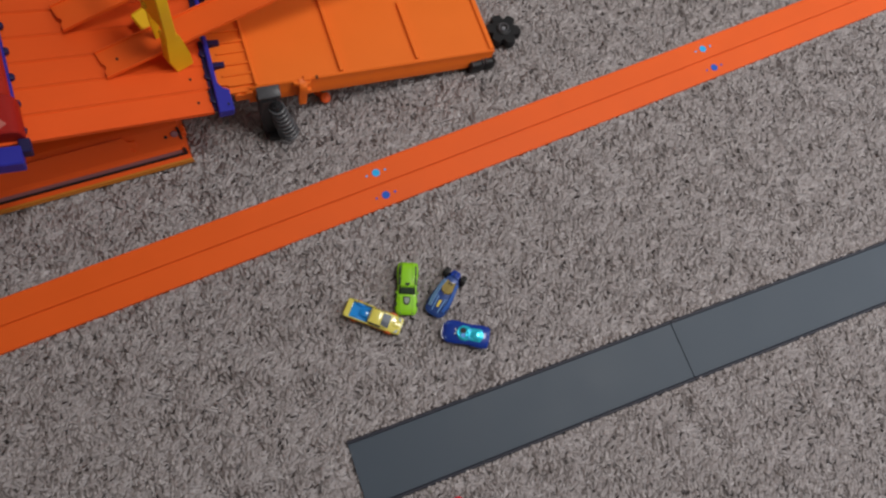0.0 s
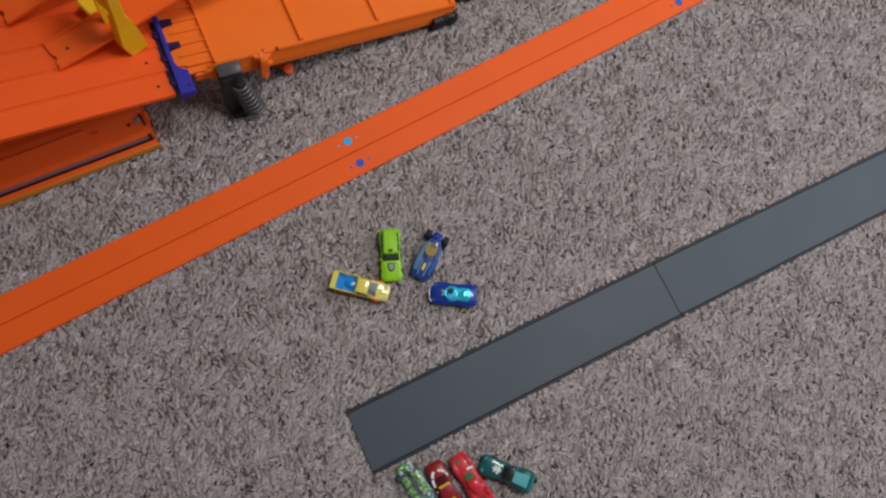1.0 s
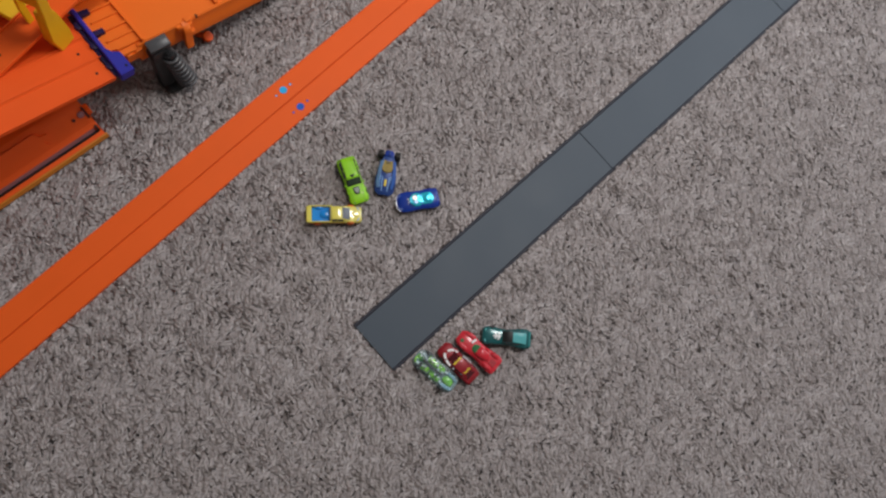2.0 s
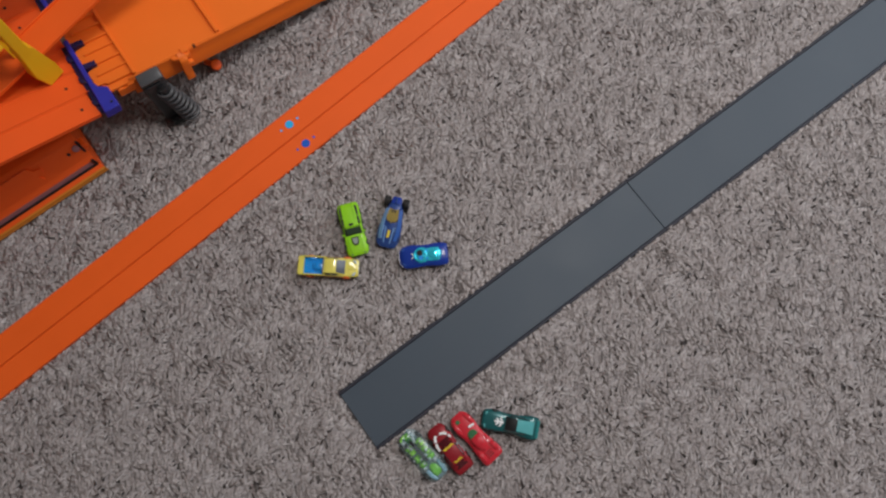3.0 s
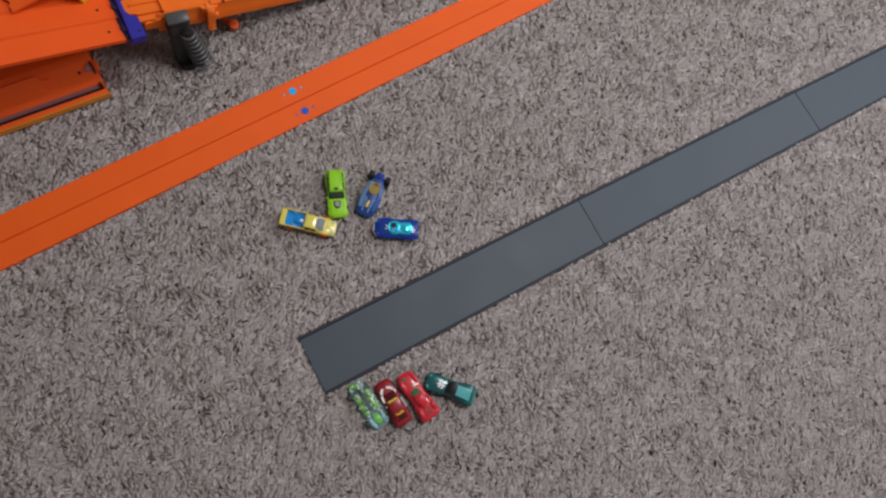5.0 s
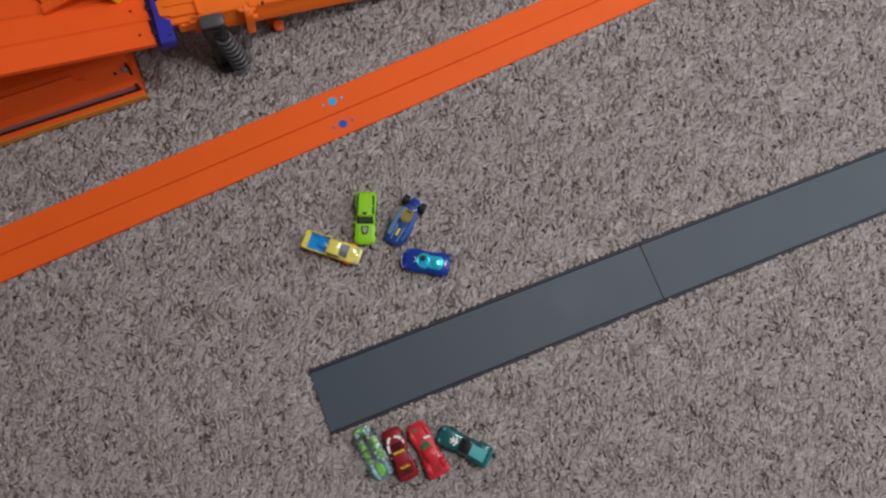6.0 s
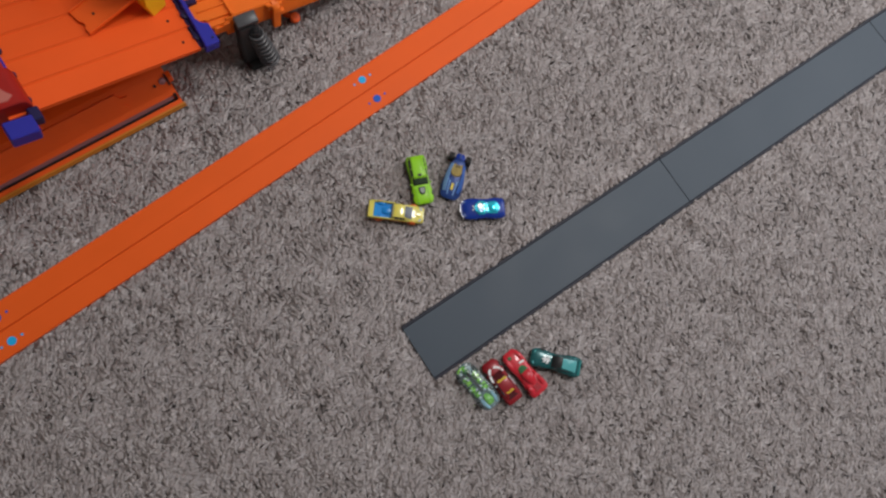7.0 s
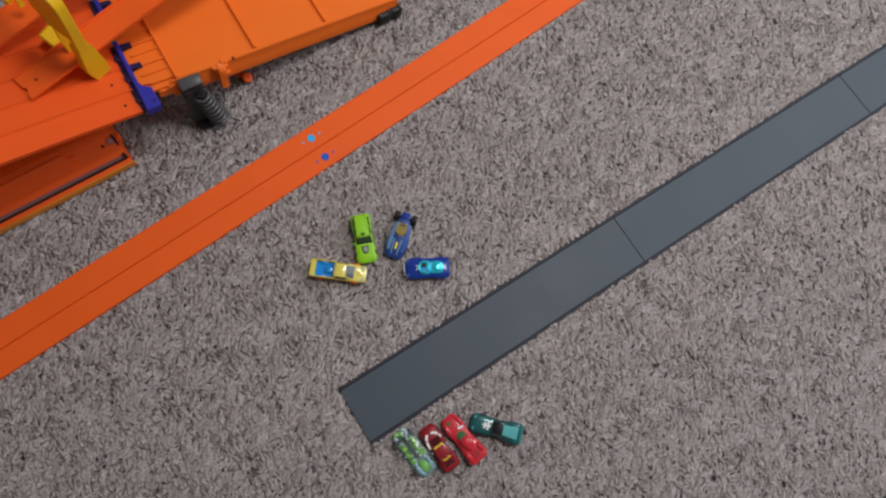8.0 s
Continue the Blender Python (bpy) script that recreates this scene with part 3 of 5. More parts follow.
# ---- yellow bracket ----
def yellow_bracket():
    o = Vector((-0.052, 0.493, 0.110))
    g = thing("yellow_bracket", Matrix.Translation(o), "bent yellow plastic bracket arching over the orange track pieces", "toy bracket")

    def at_plane(s, z, off=0.0):
        """A point of the arch's upright plane: s back along it, z up from the foot, off to its side."""
        return Vector((-0.325 * s + 0.10 * z + 0.946 * off, 0.946 * s + 0.325 * off, z))
    outer = [(-0.003, 0.020), (-0.005, 0.060), (-0.008, 0.100), (-0.0100, 0.1330), (-0.0085, 0.1400), (-0.0030, 0.1460), (0.010, 0.1530), (0.035, 0.1590), (0.070, 0.1570), (0.102, 0.1430), (0.118, 0.1160), (0.124, 0.075), (0.125, 0.040)]
    bm = bmesh.new()
    rows = []
    for i, (sv, z) in enumerate(outer):
        hw = 0.0078 - 0.0014 * min(1.0, z / 0.10)
        d = at_plane(*outer[min(i + 1, len(outer) - 1)]) - at_plane(*outer[max(i - 1, 0)])
        side = Vector((0.946, 0.325, 0))
        inw = side.cross(d).normalized() * 0.0075
        if inw.dot(at_plane(0.06, 0.06) - at_plane(sv, z)) < 0:
            inw = -inw
        p = at_plane(sv, z)
        rows.append([bm.verts.new(p + side * hw), bm.verts.new(p - side * hw), bm.verts.new(p - side * hw + inw), bm.verts.new(p + side * hw + inw)])
    for r0, r1 in zip(rows, rows[1:]):
        for k in range(4):
            bm.faces.new((r0[k], r0[(k + 1) % 4], r1[(k + 1) % 4], r1[k]))
    bm.faces.new(rows[0]), bm.faces.new(rows[-1])
    bmesh.ops.recalc_face_normals(bm, faces=bm.faces)
    bmesh.ops.bevel(bm, geom=[e for e in bm.edges if e.calc_face_angle(0.0) > 0.8], offset=0.0010, segments=1, affect="EDGES")
    arm = part("arch", bm, YELLOW, g)

    def plate(outline, off0, off1):
        """A plate in the arch's plane, between two offsets to its side."""
        bm = extrude(outline, off0, off1, "z", 0.0008)
        for v in bm.verts:
            v.co = at_plane(v.co.x, v.co.y, v.co.z)
        return bm
    part("web", plate([(0.000, 0.076), (0.022, 0.069), (0.042, 0.073), (0.058, 0.086), (0.053, 0.110), (0.060, 0.134), (0.075, 0.148), (0.045, 0.153), (0.010, 0.147), (-0.004, 0.136)], -0.0058, -0.0022), YELLOW, arm, "yellow web under the arch")
    bm = extrude([(-0.0050, -0.0060), (0.0176, -0.0060), (0.0168, 0.0150), (0.0122, 0.0440), (0.0088, 0.0540), (0.0074, 0.0640), (-0.0074, 0.0640), (-0.0082, 0.0420), (-0.0115, 0.0200)], -0.0045, 0.0100, "z", 0.0014)
    for v in bm.verts:
        v.co = at_plane(v.co.z, v.co.y, v.co.x)
    part("foot", bm, YELLOW, g)
    part("block", box(-0.0145, 0.0135, -0.0155, 0.0150, -0.013, 0.013, 0.0026), YELLOW, g, at=pose(-0.0155, 0.0580, 0.0160, 24, -10, 18))
    hook = part("clip_arm", sweep([(-0.0050, 0.0300, 0.0800), (-0.0060, 0.0310, 0.0620), (-0.0085, 0.0315, 0.0460), (-0.0095, 0.0290, 0.0320), (-0.0100, 0.0275, 0.0200)], 0.0040, 0.0030, (1, 0.2, 0)), YELLOW, g)
    part("clip_tip", disc(0.0036, 0.005, pose(-0.0100, 0.0275, 0.0200), 12, bevel=0.001), YELLOW, hook)
    part("clip_head", disc(0.0058, 0.012, pose(-0.0055, 0.0300, 0.0800, 30, 10, 0), 12, bevel=0.0012), YELLOW, hook)
    part("rear_foot", box(-0.0100, 0.0100, -0.0060, 0.0060, 0.0, 0.0300, 0.0016), YELLOW, g, at=pose(-0.0375, 0.1170, 0.0180, 0, 0, 18))
    part("rear_prong", sweep([(-0.0200, 0.0860, 0.0900), (-0.0260, 0.0880, 0.0720), (-0.0290, 0.0850, 0.0560)], 0.0032, 0.0026, (1, 0.2, 0)), YELLOW, arm)
    return g


yellow_bracket()


# ---- knob and peg on the carpet ----
def star_knob():
    g = thing("star_knob", pose(0.3990, 0.487, 0.0, 0, 0, 40), "black plastic star knob lying on the carpet", "knob")
    bm = bmesh.new()
    n = 48
    rows = []
    for z, k in ((0.0, 0.90), (0.003, 1.0), (0.012, 1.0), (0.015, 0.92)):
        row = []
        for i in range(n):
            a = 2 * math.pi * i / n
            r = (0.0268 - 0.0085 * (0.5 - 0.5 * math.cos(6 * a)) ** 3) * k
            row.append(bm.verts.new((r * math.cos(a), r * math.sin(a), z)))
        rows.append(row)
    for r0, r1 in zip(rows, rows[1:]):
        for i in range(n):
            bm.faces.new((r0[i], r0[(i + 1) % n], r1[(i + 1) % n], r1[i]))
    bm.faces.new(rows[0][::-1]), bm.faces.new(rows[-1])
    part("lobed_rim", bm, BLACK, g)
    part("bolt_end", disc(0.0028, 0.002, pose(0.0005, 0.0, 0.0150), 10), SILVER, g, "worn bright bolt end")
    part("hub", ring(0.0092, 0.0020, pose(0, 0, 0.0150), 24, 8), BLACK, g)
    part("bolt_ring", ring(0.0068, 0.0019, pose(0.001, 0.0005, 0.0160), 20, 6), STEEL_GREY, g, "dull grey ring round the bolt hole")
    return g


star_knob()


def small_peg():
    g = thing("small_peg", pose(0.1145, 0.4570, 0.0), "small red-orange plastic peg on the carpet", "toy peg")
    part("head", disc(0.0075, 0.010, pose(0, 0, 0.007, 24, 10, 0), 16, bevel=0.0022), ORANGE_DEEP, g)
    part("stem", disc(0.0040, 0.014, pose(-0.006, 0.009, 0.0055, 78, 0, 35), 12, bevel=0.0008), ORANGE_DEEP, g)
    return g


small_peg()


def plastic_scrap():
    g = thing("plastic_scrap", pose(-0.4450, 0.2430, -0.0010, 6, 0, 20), "small white plastic scrap beside the orange track", "plastic scrap")
    part("strip", extrude([(-0.0090, -0.0030), (0.0060, -0.0040), (0.0095, 0.0010), (0.0070, 0.0100), (-0.0080, 0.0100)], 0.0, 0.0016, "z", 0.0004), WHITE_INK, g)
    part("curl", sweep([(-0.0080, -0.0020, 0.0012), (-0.0090, -0.0045, 0.0026), (-0.0080, -0.0060, 0.0042)], 0.0016, 0.0005, (1, -0.3, 0)), WHITE_INK, g)
    return g


plastic_scrap()


# ---- toy cars ----
def hull(stations, smooth=4):
    """A car skin over sections: (x, sill half width, sill z, belt half width, belt z, top half width, top z, crown)."""
    bm = bmesh.new()
    rows = []
    k = len(stations)
    for i in range(k - 1):
        p0, p1, p2, p3 = (Vector(stations[min(max(i + j, 0), k - 1)]) for j in (-1, 0, 1, 2))
        for q in range(smooth):
            t = q / smooth
            rows.append(0.5 * ((2 * p1) + (p2 - p0) * t + (2 * p0 - 5 * p1 + 4 * p2 - p3) * t * t + (3 * p1 - p0 - 3 * p2 + p3) * t ** 3) if smooth > 1 else p1)
    rows.append(Vector(stations[-1]))
    rings = []
    for x, w0, z0, w1, z1, w2, z2, crown in rows:
        half = [(w0, z0), (w1, z0 * 0.45 + z1 * 0.55), (w1, z1), (w2 * 0.6 + w1 * 0.4, z2 * 0.72 + z1 * 0.28), (w2, z2), (w2 * 0.55, z2 + crown * 0.75)]
        pts = [(-w, z) for w, z in half] + [(0.0, z2 + crown)] + [(w, z) for w, z in half[::-1]]
        rings.append([bm.verts.new((x, y, z)) for y, z in pts])
    for r0, r1 in zip(rings, rings[1:]):
        for i in range(len(r0)):
            bm.faces.new((r0[i], r0[(i + 1) % len(r0)], r1[(i + 1) % len(r0)], r1[i]))
    bm.faces.new(rings[0]), bm.faces.new(rings[-1])
    return bm


def wheel(parent, x, y, r, w, rim_mat, tyre_mat=TYRE):
    m = pose(x, y, r, 90, 0, 0)
    t = part("wheel", disc(r, w, None, 18, bevel=0.0007), tyre_mat, parent, at=m)
    s = -1 if y > 0 else 1
    part("rim", disc(r * 0.62, 0.0008, pose(0, 0, s * (w / 2 + 0.0002)), 14), rim_mat, t)


def car_at(front, rear, label):
    d = Vector(front) - Vector(rear)
    c = (Vector(front) + Vector(rear)) / 2
    return thing("toy_car", pose(c.x, c.y, -0.0008, 0, 0, math.degrees(math.atan2(d.y, d.x))), label, "toy car", "toy cars on the carpet"), d.length


def four_wheels(g, L, hw, r, rim, fx=0.30, rx=-0.30, w=0.0052, tyre=TYRE):
    for x in (fx * L, rx * L):
        for s in (1, -1):
            wheel(g, x, s * (hw - w * 0.42), r, w, rim, tyre)


# black plate: the underside, and a dark outline for shade at the edges
def chassis(g, L, hw, f=0.47, r=-0.47, mat=BLACK):
    return part("chassis", loft([(r * L, hw * 0.80, 0.0030, 0.0062), ((r + 0.05) * L, hw, 0.0026, 0.0066), (0.0, hw * 0.96, 0.0024, 0.0066), ((f - 0.05) * L, hw, 0.0026, 0.0064), (f * L, hw * 0.78, 0.0030, 0.0058)], 0.30), mat, g, "black chassis, also the shaded outline")


def lime_car():
    g, L = car_at((0.1200, 0.1280), (0.1453, 0.1926), "lime green die-cast toy car with dark windscreen")
    chassis(g, L, 0.0143)
    body = part("body", hull([(-0.500 * L, 0.0100, 0.0050, 0.0110, 0.0085, 0.0095, 0.0105, 0.0004), (-0.465 * L, 0.0122, 0.0040, 0.0132, 0.0100, 0.0120, 0.0125, 0.0005), (-0.30 * L, 0.0130, 0.0040, 0.0144, 0.0100, 0.0122, 0.0130, 0.0006), (-0.10 * L, 0.0122, 0.0040, 0.0128, 0.0100, 0.0116, 0.0126, 0.0006), (0.10 * L, 0.0122, 0.0040, 0.0128, 0.0098, 0.0116, 0.0122, 0.0008), (0.29 * L, 0.0130, 0.0040, 0.0143, 0.0094, 0.0118, 0.0116, 0.0010), (0.44 * L, 0.0122, 0.0042, 0.0134, 0.0086, 0.0110, 0.0104, 0.0008), (0.498 * L, 0.0094, 0.0052, 0.0104, 0.0072, 0.0080, 0.0084, 0.0004)]), LIME, g)
    cab = part("cabin", hull([(-0.478 * L, 0.0106, 0.0115, 0.0104, 0.0128, 0.0080, 0.0140, 0.0002), (-0.44 * L, 0.0110, 0.0115, 0.0108, 0.0135, 0.0080, 0.0196, 0.0005), (-0.28 * L, 0.0112, 0.0115, 0.0110, 0.0135, 0.0085, 0.0208, 0.0006), (-0.06 * L, 0.0110, 0.0115, 0.0108, 0.0135, 0.0085, 0.0204, 0.0006), (0.0, 0.0110, 0.0115, 0.0108, 0.0132, 0.0083, 0.0194, 0.0006), (0.055 * L, 0.0110, 0.0112, 0.0108, 0.0124, 0.0084, 0.0158, 0.0006), (0.125 * L, 0.0108, 0.0112, 0.0106, 0.0114, 0.0092, 0.0120, 0.0006)], 3), LIME, body)
    part("screen_frame", hull([(-0.012 * L, 0.0100, 0.0140, 0.0100, 0.0160, 0.0088, 0.0199, 0.0006), (0.055 * L, 0.0106, 0.0130, 0.0106, 0.0140, 0.0098, 0.0163, 0.0006), (0.122 * L, 0.0108, 0.0112, 0.0108, 0.0118, 0.0102, 0.0125, 0.0008)], 2), BLACK, cab, "black screen surround")
    part("windscreen", hull([(0.012 * L, 0.0080, 0.0140, 0.0080, 0.0160, 0.0076, 0.0199, 0.0008), (0.055 * L, 0.0086, 0.0130, 0.0086, 0.0142, 0.0082, 0.0169, 0.0008), (0.098 * L, 0.0088, 0.0114, 0.0088, 0.0122, 0.0086, 0.0141, 0.0008)], 2), GREEN_SMOKE, cab, "smoked windscreen")
    for s in (1, -1):
        part("side_window", sweep([(-0.40 * L, s * 0.0099, 0.0168), (-0.05 * L, s * 0.0099, 0.0170)], 0.0026, 0.0007, (0, -s * 0.38, 1)), DARK_GLASS, cab, "smoked side window")
        part("window_pillar", sweep([(-0.20 * L, s * 0.0110, 0.0142), (-0.20 * L, s * 0.0092, 0.0198)], 0.0009, 0.0005, (1, 0, 0)), LIME, cab)
        part("roof_rail", sweep([(-0.44 * L, s * 0.0064, 0.0206), (-0.28 * L, s * 0.0068, 0.0214), (-0.12 * L, s * 0.0068, 0.0212)], 0.0005, 0.0005, (0, 1, 0)), LIME, cab)
        part("mirror", box(0.075 * L, 0.110 * L, s * 0.0136 - 0.0010, s * 0.0136 + 0.0014, 0.0116, 0.0138, 0.0004), LIME, body)
        part("hood_crease", sweep([(0.15 * L, s * 0.0080, 0.0130), (0.30 * L, s * 0.0082, 0.0125), (0.44 * L, s * 0.0074, 0.0112)], 0.0004, 0.0004, (0, 1, 0)), LIME, body)
        part("headlight", box(0.455 * L, 0.480 * L, s * 0.0078 - 0.0018, s * 0.0078 + 0.0018, 0.0075, 0.0100, 0.0004), GREY_GLASS, body, "grey headlight")
    part("hood_scoop", extrude([(0.165 * L, -0.0048), (0.165 * L, 0.0048), (0.270 * L, 0.0044), (0.322 * L, 0.0022), (0.322 * L, -0.0022), (0.270 * L, -0.0044)], 0.0110, 0.0138, "z", 0.0006), BLACK, body, "black-edged shield-shaped scoop")
    part("scoop_cover", extrude([(0.186 * L, -0.0034), (0.186 * L, 0.0034), (0.264 * L, 0.0031), (0.302 * L, 0.0015), (0.302 * L, -0.0015), (0.264 * L, -0.0031)], 0.0134, 0.0145, "z", 0.0004), SCOOP_GREY, body, "grey scoop cover")
    part("roof_vent", extrude([(-0.015 * L, 0.0), (-0.045 * L, 0.0030), (-0.075 * L, 0.0026), (-0.066 * L, 0.0), (-0.075 * L, -0.0026), (-0.045 * L, -0.0030)], 0.0200, 0.0219, "z"), BLACK, cab, "black roof mark")
    part("rear_bumper", box(-0.505 * L, -0.470 * L, -0.0095, 0.0095, 0.0040, 0.0072, 0.0008), BLACK, body)
    four_wheels(g, L, 0.0142, 0.0056, GREY_RIMW)


def yellow_car():
    g, L = car_at((0.1092, 0.1146), (0.0504, 0.1632), "yellow die-cast toy pickup with blue bed and orange wheels")
    body = part("body", hull([(-0.500 * L, 0.0104, 0.0045, 0.0112, 0.0085, 0.0106, 0.0122, 0.0), (-0.485 * L, 0.0114, 0.0040, 0.0122, 0.0095, 0.0114, 0.0132, 0.0), (-0.405 * L, 0.0116, 0.0038, 0.0124, 0.0096, 0.0114, 0.0132, 0.0), (-0.398 * L, 0.0116, 0.0038, 0.0124, 0.0080, 0.0114, 0.0088, 0.0), (-0.062 * L, 0.0116, 0.0038, 0.0122, 0.0080, 0.0112, 0.0088, 0.0), (-0.055 * L, 0.0116, 0.0038, 0.0122, 0.0096, 0.0110, 0.0126, 0.0004), (0.20 * L, 0.0116, 0.0038, 0.0122, 0.0094, 0.0110, 0.0120, 0.0006), (0.34 * L, 0.0116, 0.0040, 0.0123, 0.0088, 0.0108, 0.0112, 0.0008), (0.46 * L, 0.0106, 0.0044, 0.0114, 0.0080, 0.0098, 0.0099, 0.0006), (0.500 * L, 0.0092, 0.0050, 0.0098, 0.0068, 0.0084, 0.0080, 0.0004)], 1), CAR_YELLOW, g)
    part("bed", box(-0.400 * L, -0.060 * L, -0.0106, 0.0106, 0.0070, 0.0098, 0.0005), BED_BLUE, body, "glossy blue bed")
    for s in (1, -1):
        part("bed_rail", box(-0.46 * L, -0.03 * L, s * 0.0114 - 0.0008, s * 0.0114 + 0.0008, 0.0080, 0.0138, 0.0005), CAR_YELLOW, body)
        part("wheel_arch", loft([(-0.36 * L, 0.0010, 0.0090, 0.0102, s * 0.0090), (-0.30 * L, 0.0020, 0.0090, 0.0124, s * 0.0090), (-0.24 * L, 0.0020, 0.0090, 0.0124, s * 0.0090), (-0.18 * L, 0.0010, 0.0090, 0.0102, s * 0.0090)], 0.7, 12), BED_BLUE, body)
    part("bed_hump", loft([(-0.26 * L, 0.0030, 0.0090, 0.0104), (-0.21 * L, 0.0050, 0.0090, 0.0126), (-0.13 * L, 0.0052, 0.0090, 0.0128), (-0.07 * L, 0.0042, 0.0090, 0.0112)], 0.7), BED_BLUE, body)
    cab = part("cabin", hull([(-0.068 * L, 0.0104, 0.0110, 0.0103, 0.0125, 0.0090, 0.0172, 0.0002), (-0.035 * L, 0.0105, 0.0110, 0.0104, 0.0126, 0.0090, 0.0184, 0.0005), (0.06 * L, 0.0105, 0.0110, 0.0104, 0.0126, 0.0090, 0.0186, 0.0006), (0.145 * L, 0.0105, 0.0108, 0.0104, 0.0122, 0.0088, 0.0176, 0.0006), (0.215 * L, 0.0104, 0.0104, 0.0103, 0.0114, 0.0090, 0.0142, 0.0006), (0.295 * L, 0.0103, 0.0100, 0.0102, 0.0106, 0.0094, 0.0114, 0.0006)], 3), CAR_YELLOW, body)
    part("windscreen", hull([(0.150 * L, 0.0082, 0.0130, 0.0082, 0.0150, 0.0078, 0.0178, 0.0006), (0.215 * L, 0.0086, 0.0110, 0.0086, 0.0130, 0.0082, 0.0147, 0.0006), (0.285 * L, 0.0090, 0.0104, 0.0090, 0.0110, 0.0086, 0.0120, 0.0006)], 2), GREY_GLASS, cab, "grey tinted windscreen")
    # highlight along the cab's rear edge, put in as a pale band
    part("rear_window", hull([(-0.082 * L, 0.0084, 0.0128, 0.0084, 0.0134, 0.0080, 0.0150, 0.0002), (-0.050 * L, 0.0088, 0.0128, 0.0088, 0.0140, 0.0086, 0.0186, 0.0004)], 1), PALE_GLASS, cab, "pale band for the highlight on the cab's rear edge")
    for s in (1, -1):
        part("side_window", sweep([(-0.030 * L, s * 0.0100, 0.0154), (0.055 * L, s * 0.0100, 0.0154)], 0.0017, 0.0005, (0, -s * 0.25, 1)), DARK_GLASS, cab, "dark side window")
        part("side_window", sweep([(0.075 * L, s * 0.0100, 0.0152), (0.165 * L, s * 0.0101, 0.0142)], 0.0015, 0.0005, (0, -s * 0.25, 1)), DARK_GLASS, cab, "dark side window")
        part("headlight", extrude([(0.395 * L, s * 0.0104), (0.450 * L, s * 0.0098), (0.470 * L, s * 0.0050), (0.425 * L, s * 0.0062)], 0.0090, 0.0112, "z", 0.0003), PALE_GLASS, body, "pale grey headlight")
        part("side_stripe", box(-0.44 * L, 0.30 * L, s * 0.0123 - 0.0004, s * 0.0123 + 0.0004, 0.0072, 0.0080, 0.0002), ORANGE_RIM, body)
    part("hood_bulge", loft([(0.285 * L, 0.0030, 0.0100, 0.0118), (0.36 * L, 0.0036, 0.0100, 0.0124), (0.46 * L, 0.0028, 0.0090, 0.0108)], 0.6), CAR_YELLOW, body)
    part("front_bumper", box(0.470 * L, 0.507 * L, -0.0090, 0.0090, 0.0046, 0.0068, 0.0006), SILVER, body, "silver bumper")
    four_wheels(g, L, 0.0130, 0.0056, ORANGE_RIM, tyre=ORANGE_RIM)


